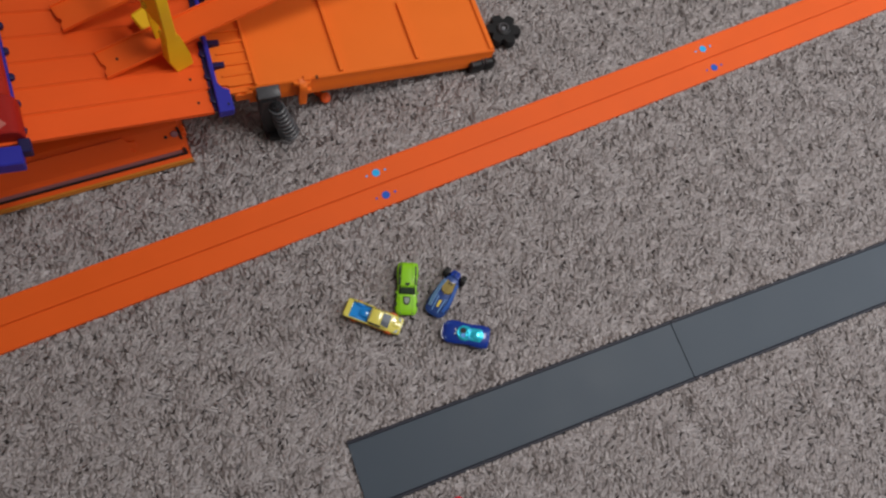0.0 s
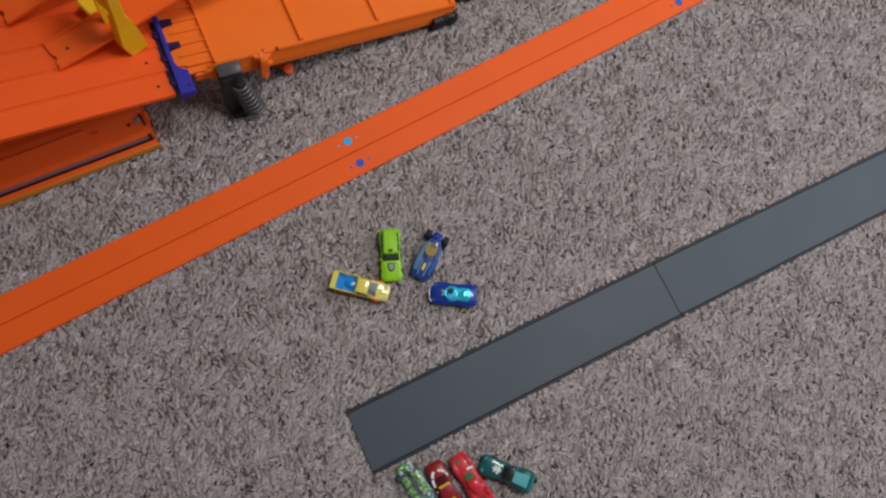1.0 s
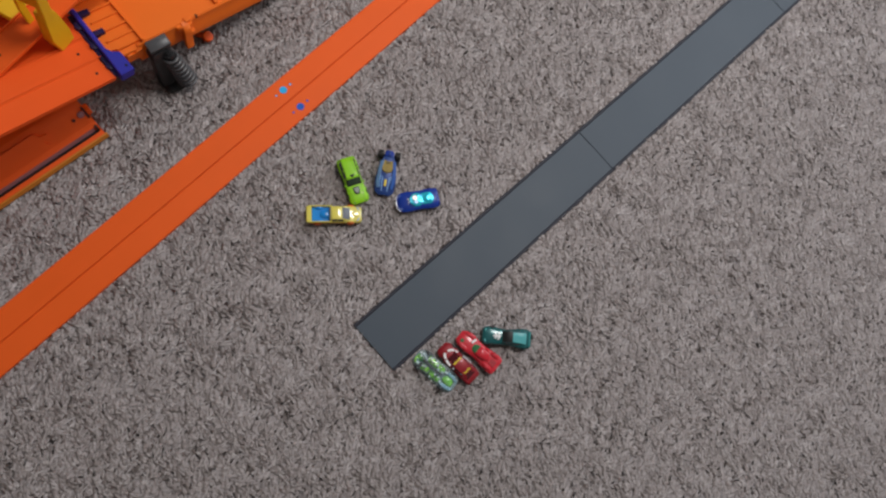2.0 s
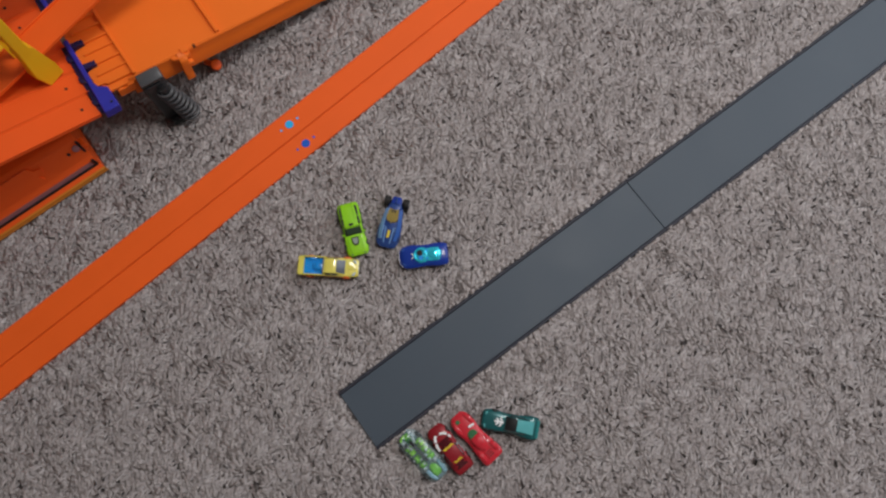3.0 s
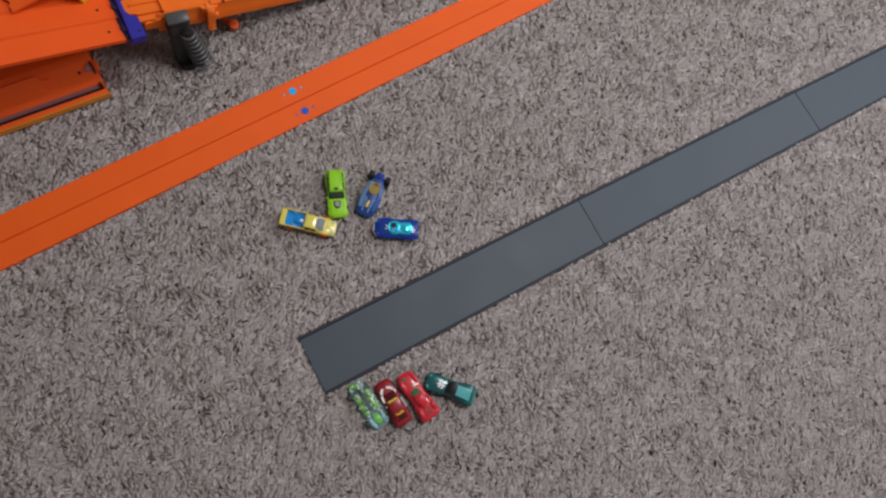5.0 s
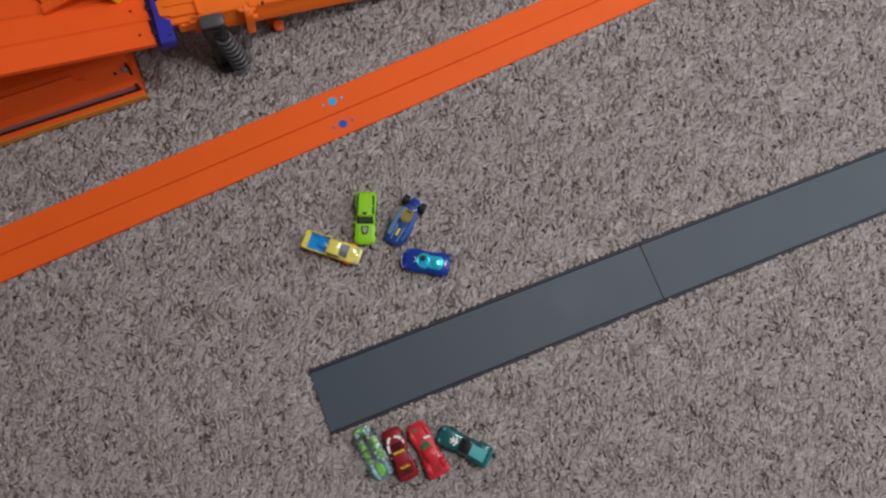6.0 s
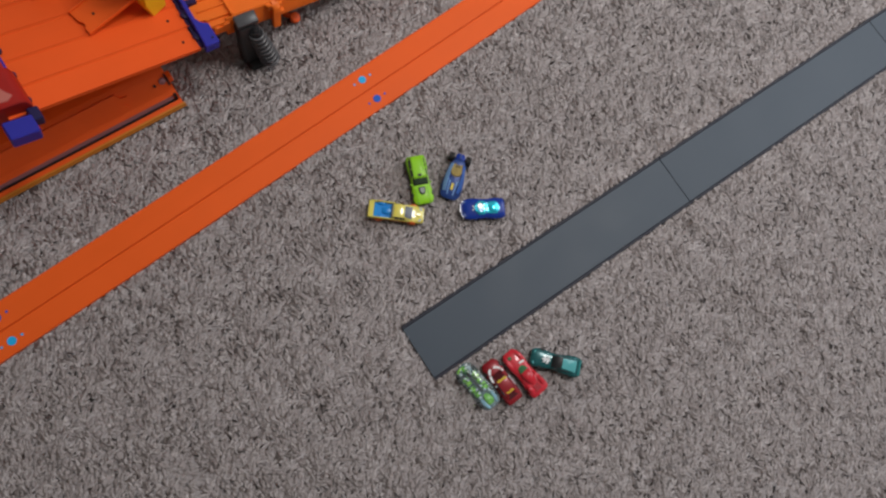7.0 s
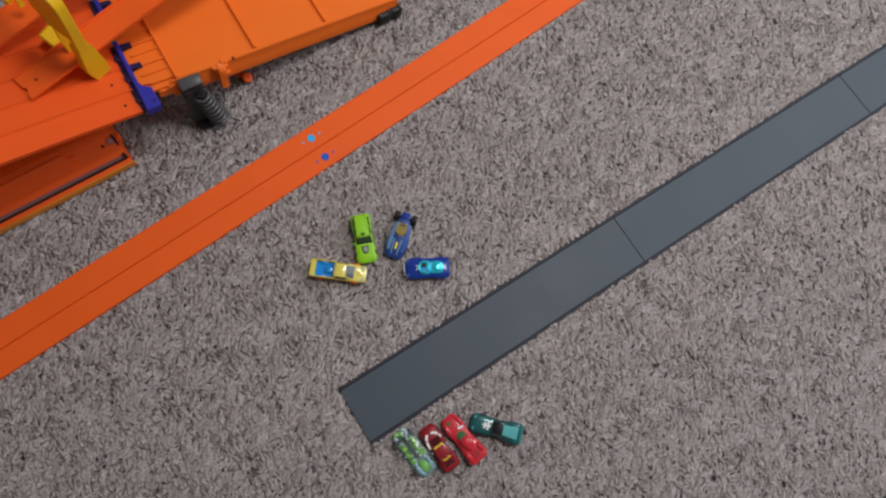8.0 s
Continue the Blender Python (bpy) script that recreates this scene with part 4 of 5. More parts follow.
def racer_car():
    g, L = car_at((0.1524, 0.1170), (0.2036, 0.1600), "dark blue die-cast toy racer with a gold canopy")
    chassis(g, L, 0.0118, 0.46, -0.38)
    body = part("body", hull([(-0.375 * L, 0.0066, 0.0050, 0.0072, 0.0090, 0.0056, 0.0122, 0.0004), (-0.30 * L, 0.0088, 0.0042, 0.0096, 0.0095, 0.0072, 0.0130, 0.0006), (-0.10 * L, 0.0116, 0.0038, 0.0125, 0.0094, 0.0092, 0.0126, 0.0010), (0.12 * L, 0.0136, 0.0036, 0.0146, 0.0084, 0.0098, 0.0112, 0.0012), (0.30 * L, 0.0138, 0.0036, 0.0148, 0.0074, 0.0092, 0.0096, 0.0010), (0.44 * L, 0.0118, 0.0040, 0.0126, 0.0062, 0.0076, 0.0078, 0.0006), (0.500 * L, 0.0070, 0.0044, 0.0076, 0.0054, 0.0050, 0.0062, 0.0003)]), RACER_BLUE, g)
    part("tail", loft([(-0.500 * L, 0.0050, 0.0060, 0.0112), (-0.46 * L, 0.0066, 0.0055, 0.0130), (-0.36 * L, 0.0072, 0.0055, 0.0138)], 0.5), CAR_BLUE, body, "brighter blue tail")
    part("tail_fin", box(-0.47 * L, -0.37 * L, -0.0010, 0.0010, 0.0125, 0.0148, 0.0004), RACER_BLUE, body)
    out = [(-0.215, 0.0014), (-0.265, 0.0062), (-0.21, 0.0088), (-0.10, 0.0084), (-0.02, 0.0072), (0.020, 0.0044)]
    outline = [(x * L, y) for x, y in out] + [(x * L, -y) for x, y in out[::-1]]
    can = part("canopy", extrude(outline, 0.0120, 0.0146, "z", 0.0010), GOLD_DULL, body, "dull gold canopy")
    part("canopy_ridge", sweep([(-0.20 * L, 0, 0.0147), (-0.08 * L, 0, 0.0151), (0.05 * L, 0, 0.0146)], 0.0007, 0.0006, (0, 1, 0)), GOLD_DULL, can)
    part("cockpit_slot", box(-0.215 * L, -0.170 * L, -0.0030, 0.0030, 0.0142, 0.0150, 0.0004), BLACK, can, "dark slot")
    part("nose_mark", extrude([(0.175 * L, -0.0016), (0.310 * L, -0.0017), (0.330 * L, 0.0), (0.310 * L, 0.0017), (0.175 * L, 0.0016)], 0.0100, 0.0124, "z"), YELLOW_INK, body, "yellow nose mark")
    for s in (1, -1):
        # the lit side's stripe is coloured paler than the other side's
        part("flank_stripe", sweep([(-0.24 * L, s * 0.0084, 0.0134), (0.0, s * 0.0104, 0.0126), (0.20 * L, s * 0.0106, 0.0112), (0.36 * L, s * 0.0094, 0.0098)], 0.0026, 0.0008, (0, 1, s * -0.7)), PALE_BLUE if s < 0 else MID_BLUE, body, "lit flank in pale blue" if s < 0 else "unlit flank in mid blue")
        for k in range(5):
            part("check_mark", box((0.10 + 0.055 * k) * L, (0.128 + 0.055 * k) * L, s * 0.0074 - 0.0008, s * 0.0074 + 0.0008, 0.0090 - 0.0003 * k, 0.0122 - 0.0007 * k, 0.0002), PALE_BLUE, body, "pale printed check")
        part("nose_stripe", sweep([(0.12 * L, s * 0.0050, 0.0122), (0.25 * L, s * 0.0048, 0.0110), (0.42 * L, s * 0.0040, 0.0089)], 0.0007, 0.0004, (0, 1, 0)), PALE_BLUE, body, "pale printed stripe")
        part("fender_ridge", sweep([(-0.30 * L, s * 0.0074, 0.0134), (-0.05 * L, s * 0.0090, 0.0132), (0.10 * L, s * 0.0078, 0.0126)], 0.0006, 0.0006, (0, 1, 0)), RACER_BLUE, body)
    part("axle", disc(0.0016, 0.030, pose(-0.405 * L, 0, 0.0068, 90, 0, 0), 10), BLACK, g)
    for s in (1, -1):
        wheel(g, -0.405 * L, s * 0.0122, 0.0068, 0.0075, GREY_RIMW, TYRE)
        wheel(g, 0.30 * L, s * 0.0118, 0.0046, 0.0036, GREY_RIMW)


def blue_car():
    g, L = car_at((0.1585, 0.0945), (0.2119, 0.0634), "glossy blue die-cast toy roadster with a cyan chrome cockpit")
    body = part("body", hull([(-0.500 * L, 0.0104, 0.0050, 0.0112, 0.0078, 0.0084, 0.0096, 0.0006), (-0.455 * L, 0.0126, 0.0042, 0.0136, 0.0088, 0.0100, 0.0116, 0.0010), (-0.28 * L, 0.0136, 0.0038, 0.0149, 0.0090, 0.0104, 0.0124, 0.0010), (-0.04 * L, 0.0126, 0.0036, 0.0136, 0.0088, 0.0100, 0.0118, 0.0010), (0.24 * L, 0.0136, 0.0036, 0.0148, 0.0086, 0.0104, 0.0112, 0.0012), (0.40 * L, 0.0126, 0.0038, 0.0136, 0.0076, 0.0096, 0.0098, 0.0010), (0.475 * L, 0.0098, 0.0044, 0.0106, 0.0064, 0.0074, 0.0080, 0.0006), (0.502 * L, 0.0078, 0.0050, 0.0084, 0.0060, 0.0060, 0.0068, 0.0003)]), CAR_BLUE, g)
    cockpit = part("cockpit", loft([(-0.365 * L, 0.0030, 0.0110, 0.0132), (-0.31 * L, 0.0084, 0.0110, 0.0142), (-0.16 * L, 0.0086, 0.0110, 0.0144), (-0.08 * L, 0.0078, 0.0110, 0.0140), (0.0, 0.0098, 0.0110, 0.0142), (0.10 * L, 0.0098, 0.0105, 0.0138), (0.155 * L, 0.0070, 0.0105, 0.0130), (0.178 * L, 0.0030, 0.0105, 0.0124)], 0.7), CHROME_CYAN, body, "cyan chrome cockpit")
    part("windscreen_ring", ring(0.0074, 0.0013, pose(0.070 * L, 0, 0.0142), 22, 8), CHROME_CYAN, cockpit)
    part("cockpit_well", disc(0.0036, 0.0012, pose(0.075 * L, -0.0026, 0.0140), 16), DARK_GLASS, cockpit, "dark well")
    part("cockpit_well", disc(0.0030, 0.0012, pose(0.060 * L, 0.0034, 0.0139), 16), BED_BLUE, cockpit, "blue well")
    for s in (1, -1):
        part("cockpit_slot", box(-0.085 * L, -0.050 * L, s * 0.0052 - 0.0014, s * 0.0052 + 0.0014, 0.0138, 0.0146, 0.0002), BED_BLUE, cockpit, "blue slot")
        part("seat", box(-0.035 * L, 0.020 * L, s * 0.0030 - 0.0016, s * 0.0030 + 0.0016, 0.0136, 0.0160, 0.0007), CHROME_CYAN, cockpit)
        part("hood_mark", sweep([(0.205 * L, s * 0.0006, 0.0128), (0.245 * L, s * 0.0034, 0.0126)], 0.0008, 0.0005, (1, 0, 0)), WHITE_INK, body, "white printed chevron")
        part("headlight", extrude([(0.36 * L, s * 0.0116), (0.43 * L, s * 0.0100), (0.45 * L, s * 0.0072), (0.41 * L, s * 0.0082)], 0.0080, 0.0100, "z", 0.0003), MID_BLUE, body)
    part("engine_cover", loft([(-0.335 * L, 0.0030, 0.0132, 0.0148), (-0.29 * L, 0.0064, 0.0132, 0.0162), (-0.20 * L, 0.0066, 0.0132, 0.0166), (-0.13 * L, 0.0040, 0.0132, 0.0156), (-0.09 * L, 0.0022, 0.0132, 0.0146)], 0.8), CHROME_CYAN, cockpit)
    part("front_trim", sweep([(0.445 * L, -0.0118, 0.0066), (0.492 * L, -0.0076, 0.0064), (0.508 * L, 0.0, 0.0064), (0.492 * L, 0.0076, 0.0064), (0.445 * L, 0.0118, 0.0066)], 0.0007, 0.0005, (0, 0, 1)), SILVER, body, "silver front edge")
    four_wheels(g, L, 0.0136, 0.0045, GREY_RIMW, 0.27, -0.29)


def clear_car():
    g, L = car_at((0.0363, -0.0823), (0.0453, -0.1507), "clear plastic toy car with lime green insides")
    rng = random.Random(5)
    inner = part("chassis", loft([(-0.475 * L, 0.0060, 0.0035, 0.0056), (-0.43 * L, 0.0080, 0.0032, 0.0056), (-0.25 * L, 0.0092, 0.0030, 0.0056), (0.0, 0.0104, 0.0030, 0.0056), (0.25 * L, 0.0098, 0.0030, 0.0056), (0.43 * L, 0.0080, 0.0032, 0.0056), (0.475 * L, 0.0060, 0.0035, 0.0056)], 0.6), SMOKE_BLUE, g, "smoky blue chassis")
    for s in (1, -1):
        for x in (-0.12, -0.03, 0.06, 0.15, 0.24):
            dx, h = rng.uniform(-0.025, 0.025), rng.uniform(0.0090, 0.0130)
            part("seat_block", loft([((x + dx - 0.055) * L, 0.0036, 0.0050, 0.0088, s * 0.0064), ((x + dx) * L, 0.0044, 0.0050, h, s * 0.0070), ((x + dx + 0.050) * L, 0.0036, 0.0050, 0.0090, s * 0.0066)], 0.6, 12), LIME_BRIGHT if rng.random() < 0.3 else LIME_INNER, inner, "lime green block")
            # highlights put on as bright lime tabs, dark gaps as bars
            part("painted_glint", box((x + dx - 0.012) * L, (x + dx + 0.014) * L, s * 0.0074 - 0.0013, s * 0.0074 + 0.0013, 0.0088, h + 0.0006, 0.0004), LIME_BRIGHT, inner)
            part("gap_bar", box((x + dx + 0.034) * L, (x + dx + 0.050) * L, s * 0.0070 - 0.0040, s * 0.0070 + 0.0040, 0.0080, 0.0112, 0.0003), GREEN_SMOKE, inner, "dark bar painting the gap between blocks")
        # pale bits stand for glints in the shell, among dark ones
        for x in (-0.19, -0.13, -0.04, 0.03, 0.08, 0.15, 0.20, 0.26, 0.31):
            y = s * rng.uniform(0.0030, 0.0118)
            part("bright_bit", box((x - 0.016) * L, (x + rng.uniform(0.012, 0.035)) * L, y - 0.0012, y + 0.0012, 0.0095, rng.uniform(0.0120, 0.0140), 0.0003), (SILVER, PALE_GLASS, BLACK)[rng.randrange(3)], inner)
        for x in (0.30, 0.35, 0.40, 0.44):
            y = s * rng.uniform(0.0020, 0.0090)
            part("bright_bit", box((x - 0.014) * L, (x + 0.014) * L, y - 0.0014, y + 0.0014, 0.0080, rng.uniform(0.0095, 0.0112), 0.0003), (WHITE_INK, PALE_GLASS, SMOKE_TEAL)[rng.randrange(3)], inner)
        part("silver_trim", box(0.335 * L, 0.400 * L, s * 0.0072 - 0.0022, s * 0.0072 + 0.0022, 0.0070, 0.0112, 0.0008), PALE_GLASS, inner, "pale trim")
        part("silver_trim", box(-0.22 * L, -0.17 * L, s * 0.0074 - 0.0018, s * 0.0074 + 0.0018, 0.0080, 0.0118, 0.0008), PALE_GLASS, inner, "pale trim")
        part("floor_shade", box(-0.40 * L, -0.22 * L, s * 0.0076 - 0.0016, s * 0.0076 + 0.0016, 0.0052, 0.0064, 0.0003), SMOKE_TEAL, inner, "teal floor strip")
    part("engine", loft([(-0.42 * L, 0.0034, 0.0050, 0.0090), (-0.37 * L, 0.0058, 0.0050, 0.0112), (-0.27 * L, 0.0054, 0.0050, 0.0118), (-0.20 * L, 0.0022, 0.0050, 0.0100)], 0.55), LIME_INNER, inner, "lime green engine")
    part("nose_block", loft([(0.36 * L, 0.0040, 0.0050, 0.0090), (0.42 * L, 0.0046, 0.0050, 0.0096), (0.46 * L, 0.0030, 0.0050, 0.0080)], 0.7), LIME_INNER, inner)
    for y in (-0.0070, 0.0064):
        part("tail_wedge", loft([(-0.46 * L, 0.0016, 0.0050, 0.0078, y), (-0.36 * L, 0.0030, 0.0050, 0.0104, y * 1.2), (-0.24 * L, 0.0022, 0.0050, 0.0100, y * 1.3)], 0.7, 12), PALE_CLEAR, inner, "pale bluish tail piece")
    part("nose_streak", sweep([(0.462 * L, 0.0010, 0.0098), (0.450 * L, 0.0056, 0.0098), (0.415 * L, 0.0088, 0.0098)], 0.0011, 0.0006, (1, 0.6, 0)), LIME_BRIGHT, inner)
    part("drive_shaft", box(-0.12 * L, 0.34 * L, -0.0014, 0.0014, 0.0105, 0.0142, 0.0003), BLACK, inner, "dark centre rod")
    part("shaft_knob", disc(0.0034, 0.003, pose(0.335 * L, 0, 0.0124), 12, bevel=0.0006), GREEN_GLASS, inner, "dark green knob")
    shell = part("clear_shell", loft([(-0.50 * L, 0.0070, 0.0045, 0.0085), (-0.47 * L, 0.0112, 0.0038, 0.0112), (-0.40 * L, 0.0142, 0.0035, 0.0136), (-0.26 * L, 0.0154, 0.0035, 0.0150), (0.0, 0.0142, 0.0035, 0.0152), (0.28 * L, 0.0150, 0.0035, 0.0140), (0.41 * L, 0.0136, 0.0035, 0.0120), (0.47 * L, 0.0104, 0.0038, 0.0098), (0.50 * L, 0.0064, 0.0045, 0.0078)], 0.65, 24), CLEAR_BLUE, g, "clear bluish shell")
    shell.visible_shadow = False
    four_wheels(g, L, 0.0142, 0.0052, GREY_RIMW, w=0.0044)


def maroon_car():
    g, L = car_at((0.0695, -0.0978), (0.0730, -0.1618), "dark red die-cast toy car with white and yellow markings")
    chassis(g, L, 0.0122)
    body = part("body", hull([(-0.500 * L, 0.0088, 0.0050, 0.0094, 0.0085, 0.0080, 0.0102, 0.0004), (-0.46 * L, 0.0108, 0.0042, 0.0116, 0.0092, 0.0098, 0.0120, 0.0006), (-0.26 * L, 0.0118, 0.0040, 0.0128, 0.0094, 0.0104, 0.0124, 0.0008), (0.0, 0.0110, 0.0038, 0.0118, 0.0092, 0.0100, 0.0118, 0.0008), (0.26 * L, 0.0120, 0.0038, 0.0131, 0.0088, 0.0104, 0.0110, 0.0012), (0.42 * L, 0.0108, 0.0040, 0.0117, 0.0078, 0.0090, 0.0097, 0.0010), (0.498 * L, 0.0074, 0.0048, 0.0080, 0.0066, 0.0060, 0.0078, 0.0004)]), MAROON, g)
    cab = part("cabin", hull([(-0.40 * L, 0.0092, 0.0112, 0.0090, 0.0118, 0.0074, 0.0126, 0.0002), (-0.27 * L, 0.0098, 0.0112, 0.0096, 0.0124, 0.0080, 0.0160, 0.0006), (-0.10 * L, 0.0098, 0.0112, 0.0096, 0.0126, 0.0082, 0.0170, 0.0008), (0.07 * L, 0.0098, 0.0110, 0.0096, 0.0122, 0.0080, 0.0160, 0.0008), (0.23 * L, 0.0096, 0.0105, 0.0094, 0.0110, 0.0080, 0.0118, 0.0008)], 3), MAROON, body)
    part("windscreen", hull([(0.075 * L, 0.0076, 0.0120, 0.0076, 0.0140, 0.0073, 0.0162, 0.0008), (0.15 * L, 0.0078, 0.0110, 0.0078, 0.0125, 0.0075, 0.0142, 0.0008), (0.215 * L, 0.0080, 0.0105, 0.0080, 0.0112, 0.0077, 0.0124, 0.0008)], 2), RED_SMOKE, cab, "dark red windscreen")
    arcs = (([(0.08, 0.0103, 0.0126), (0.17, 0.0100, 0.0124), (0.225, 0.0090, 0.0122)], 0.0015), ([(0.25, 0.0086, 0.0121), (0.315, 0.0062, 0.0120), (0.345, 0.0036, 0.0119)], 0.0016), ([(0.335, -0.0012, 0.0119), (0.300, -0.0056, 0.0120), (0.245, -0.0084, 0.0121)], 0.0014), ([(0.225, -0.0090, 0.0122), (0.16, -0.0098, 0.0124)], 0.0011))
    for pts, hw in arcs:
        run = [(x * L, y, z) for x, y, z in pts]
        d = Vector(run[-1]) - Vector(run[0])
        part("hood_band", sweep(run, hw, 0.0008, (d.y, -d.x, 0)), WHITE_INK, body, "white printed band")
    for x, z, n, w in ((0.045, 0.0172, 5, 0.0016), (-0.245, 0.0168, 4, 0.0013)):
        for k in range(n):
            y = (k - (n - 1) / 2) * 0.0027
            part("yellow_mark", sweep([((x - 0.020 + 0.004 * (k % 2)) * L, y - 0.0012, z), ((x + 0.026 - 0.006 * (k % 3)) * L, y + 0.0010, z + 0.0001)], w * 0.8, 0.0005, (0, 1, 0)), YELLOW_INK, cab, "yellow printed mark")
    for s in (1, -1):
        part("side_window", sweep([(-0.24 * L, s * 0.0090, 0.0146), (0.04 * L, s * 0.0090, 0.0146)], 0.0014, 0.0005, (0, -s * 0.3, 1)), DARK_GLASS, cab, "dark side window")
        part("mirror", box(-0.03 * L, 0.01 * L, s * 0.0112 - 0.0012, s * 0.0112 + 0.0012, 0.0122, 0.0140, 0.0005), SILVER, body, "silver mirror")
    part("rear_window", hull([(-0.395 * L, 0.0072, 0.0114, 0.0072, 0.0118, 0.0070, 0.0129, 0.0004), (-0.33 * L, 0.0076, 0.0114, 0.0076, 0.0126, 0.0072, 0.0146, 0.0006), (-0.285 * L, 0.0078, 0.0114, 0.0078, 0.0132, 0.0074, 0.0158, 0.0006)], 2), RED_SMOKE, cab, "dark red rear window")
    # highlight along the right side, laid on as a silver strip
    part("side_highlight", sweep([(-0.20 * L, -0.0126, 0.0098), (0.02 * L, -0.0120, 0.0098)], 0.0007, 0.0004, (0, 0, 1)), SILVER, body, "silver strip for the highlight on the right side")
    four_wheels(g, L, 0.0130, 0.0054, GREY_RIMW)


def red_car():
    g, L = car_at((0.0995, -0.1030), (0.1083, -0.1718), "bright red die-cast toy sports racer with green screen")
    body = part("body", hull([(-0.500 * L, 0.0104, 0.0050, 0.0112, 0.0080, 0.0086, 0.0098, 0.0003), (-0.45 * L, 0.0126, 0.0040, 0.0136, 0.0086, 0.0102, 0.0108, 0.0004), (-0.30 * L, 0.0130, 0.0036, 0.0140, 0.0088, 0.0102, 0.0112, 0.0004), (-0.06 * L, 0.0108, 0.0034, 0.0116, 0.0082, 0.0090, 0.0104, 0.0006), (0.10 * L, 0.0110, 0.0034, 0.0118, 0.0080, 0.0092, 0.0102, 0.0008), (0.28 * L, 0.0124, 0.0034, 0.0135, 0.0078, 0.0102, 0.0098, 0.0010), (0.42 * L, 0.0106, 0.0036, 0.0116, 0.0068, 0.0086, 0.0084, 0.0008), (0.500 * L, 0.0064, 0.0044, 0.0072, 0.0056, 0.0052, 0.0064, 0.0003)]), CAR_RED, g)
    for s in (1, -1):
        for x, h, w in ((-0.31, 0.0146, 0.0034), (0.29, 0.0122, 0.0034)):
            part("fender", loft([((x - 0.13) * L, 0.0014, 0.0060, 0.0098, s * 0.0094), ((x - 0.05) * L, w, 0.0060, h - 0.0006, s * 0.0098), ((x + 0.04) * L, w, 0.0060, h, s * 0.0098), ((x + 0.14) * L, 0.0014, 0.0060, 0.0096, s * 0.0080)], 0.75, 12), CAR_RED, body)
    can = part("canopy", loft([(-0.28 * L, 0.0024, 0.0100, 0.0124), (-0.20 * L, 0.0056, 0.0100, 0.0158), (-0.08 * L, 0.0074, 0.0100, 0.0172), (0.01 * L, 0.0072, 0.0100, 0.0160), (0.04 * L, 0.0056, 0.0100, 0.0140)], 0.85), CAR_RED, body, "red domed canopy")
    part("screen", loft([(0.015 * L, 0.0062, 0.0100, 0.0150), (0.07 * L, 0.0062, 0.0098, 0.0136), (0.125 * L, 0.0048, 0.0095, 0.0118), (0.15 * L, 0.0024, 0.0095, 0.0110)], 0.8), GREEN_GLASS, can, "green tinted screen")
    part("white_bar", sweep([(0.205 * L, -0.0022, 0.0116), (0.185 * L, -0.0100, 0.0112)], 0.0013, 0.0006, (1, 0, 0)), WHITE_INK, body, "white printed bar")
    part("nose_badge", disc(0.0026, 0.0022, pose(0.385 * L, 0.0036, 0.0094, 0, 8, 0), 14), GREEN_GLASS, body, "dark green round mark")
    part("engine_deck", box(-0.44 * L, -0.27 * L, -0.0052, 0.0052, 0.0100, 0.0122, 0.0008), CAR_RED, body)
    for x in (-0.40, -0.36, -0.32):
        part("vent", box(x * L - 0.0005, x * L + 0.0005, -0.0040, 0.0040, 0.0118, 0.0125, 0.0001), BLACK, body)
    for s in (1, -1):
        part("side_scoop", box(-0.16 * L, -0.07 * L, s * 0.0092 - 0.0010, s * 0.0092 + 0.0010, 0.0086, 0.0118, 0.0006), CAR_RED, body)
    four_wheels(g, L, 0.0130, 0.0054, GREY_RIMW)


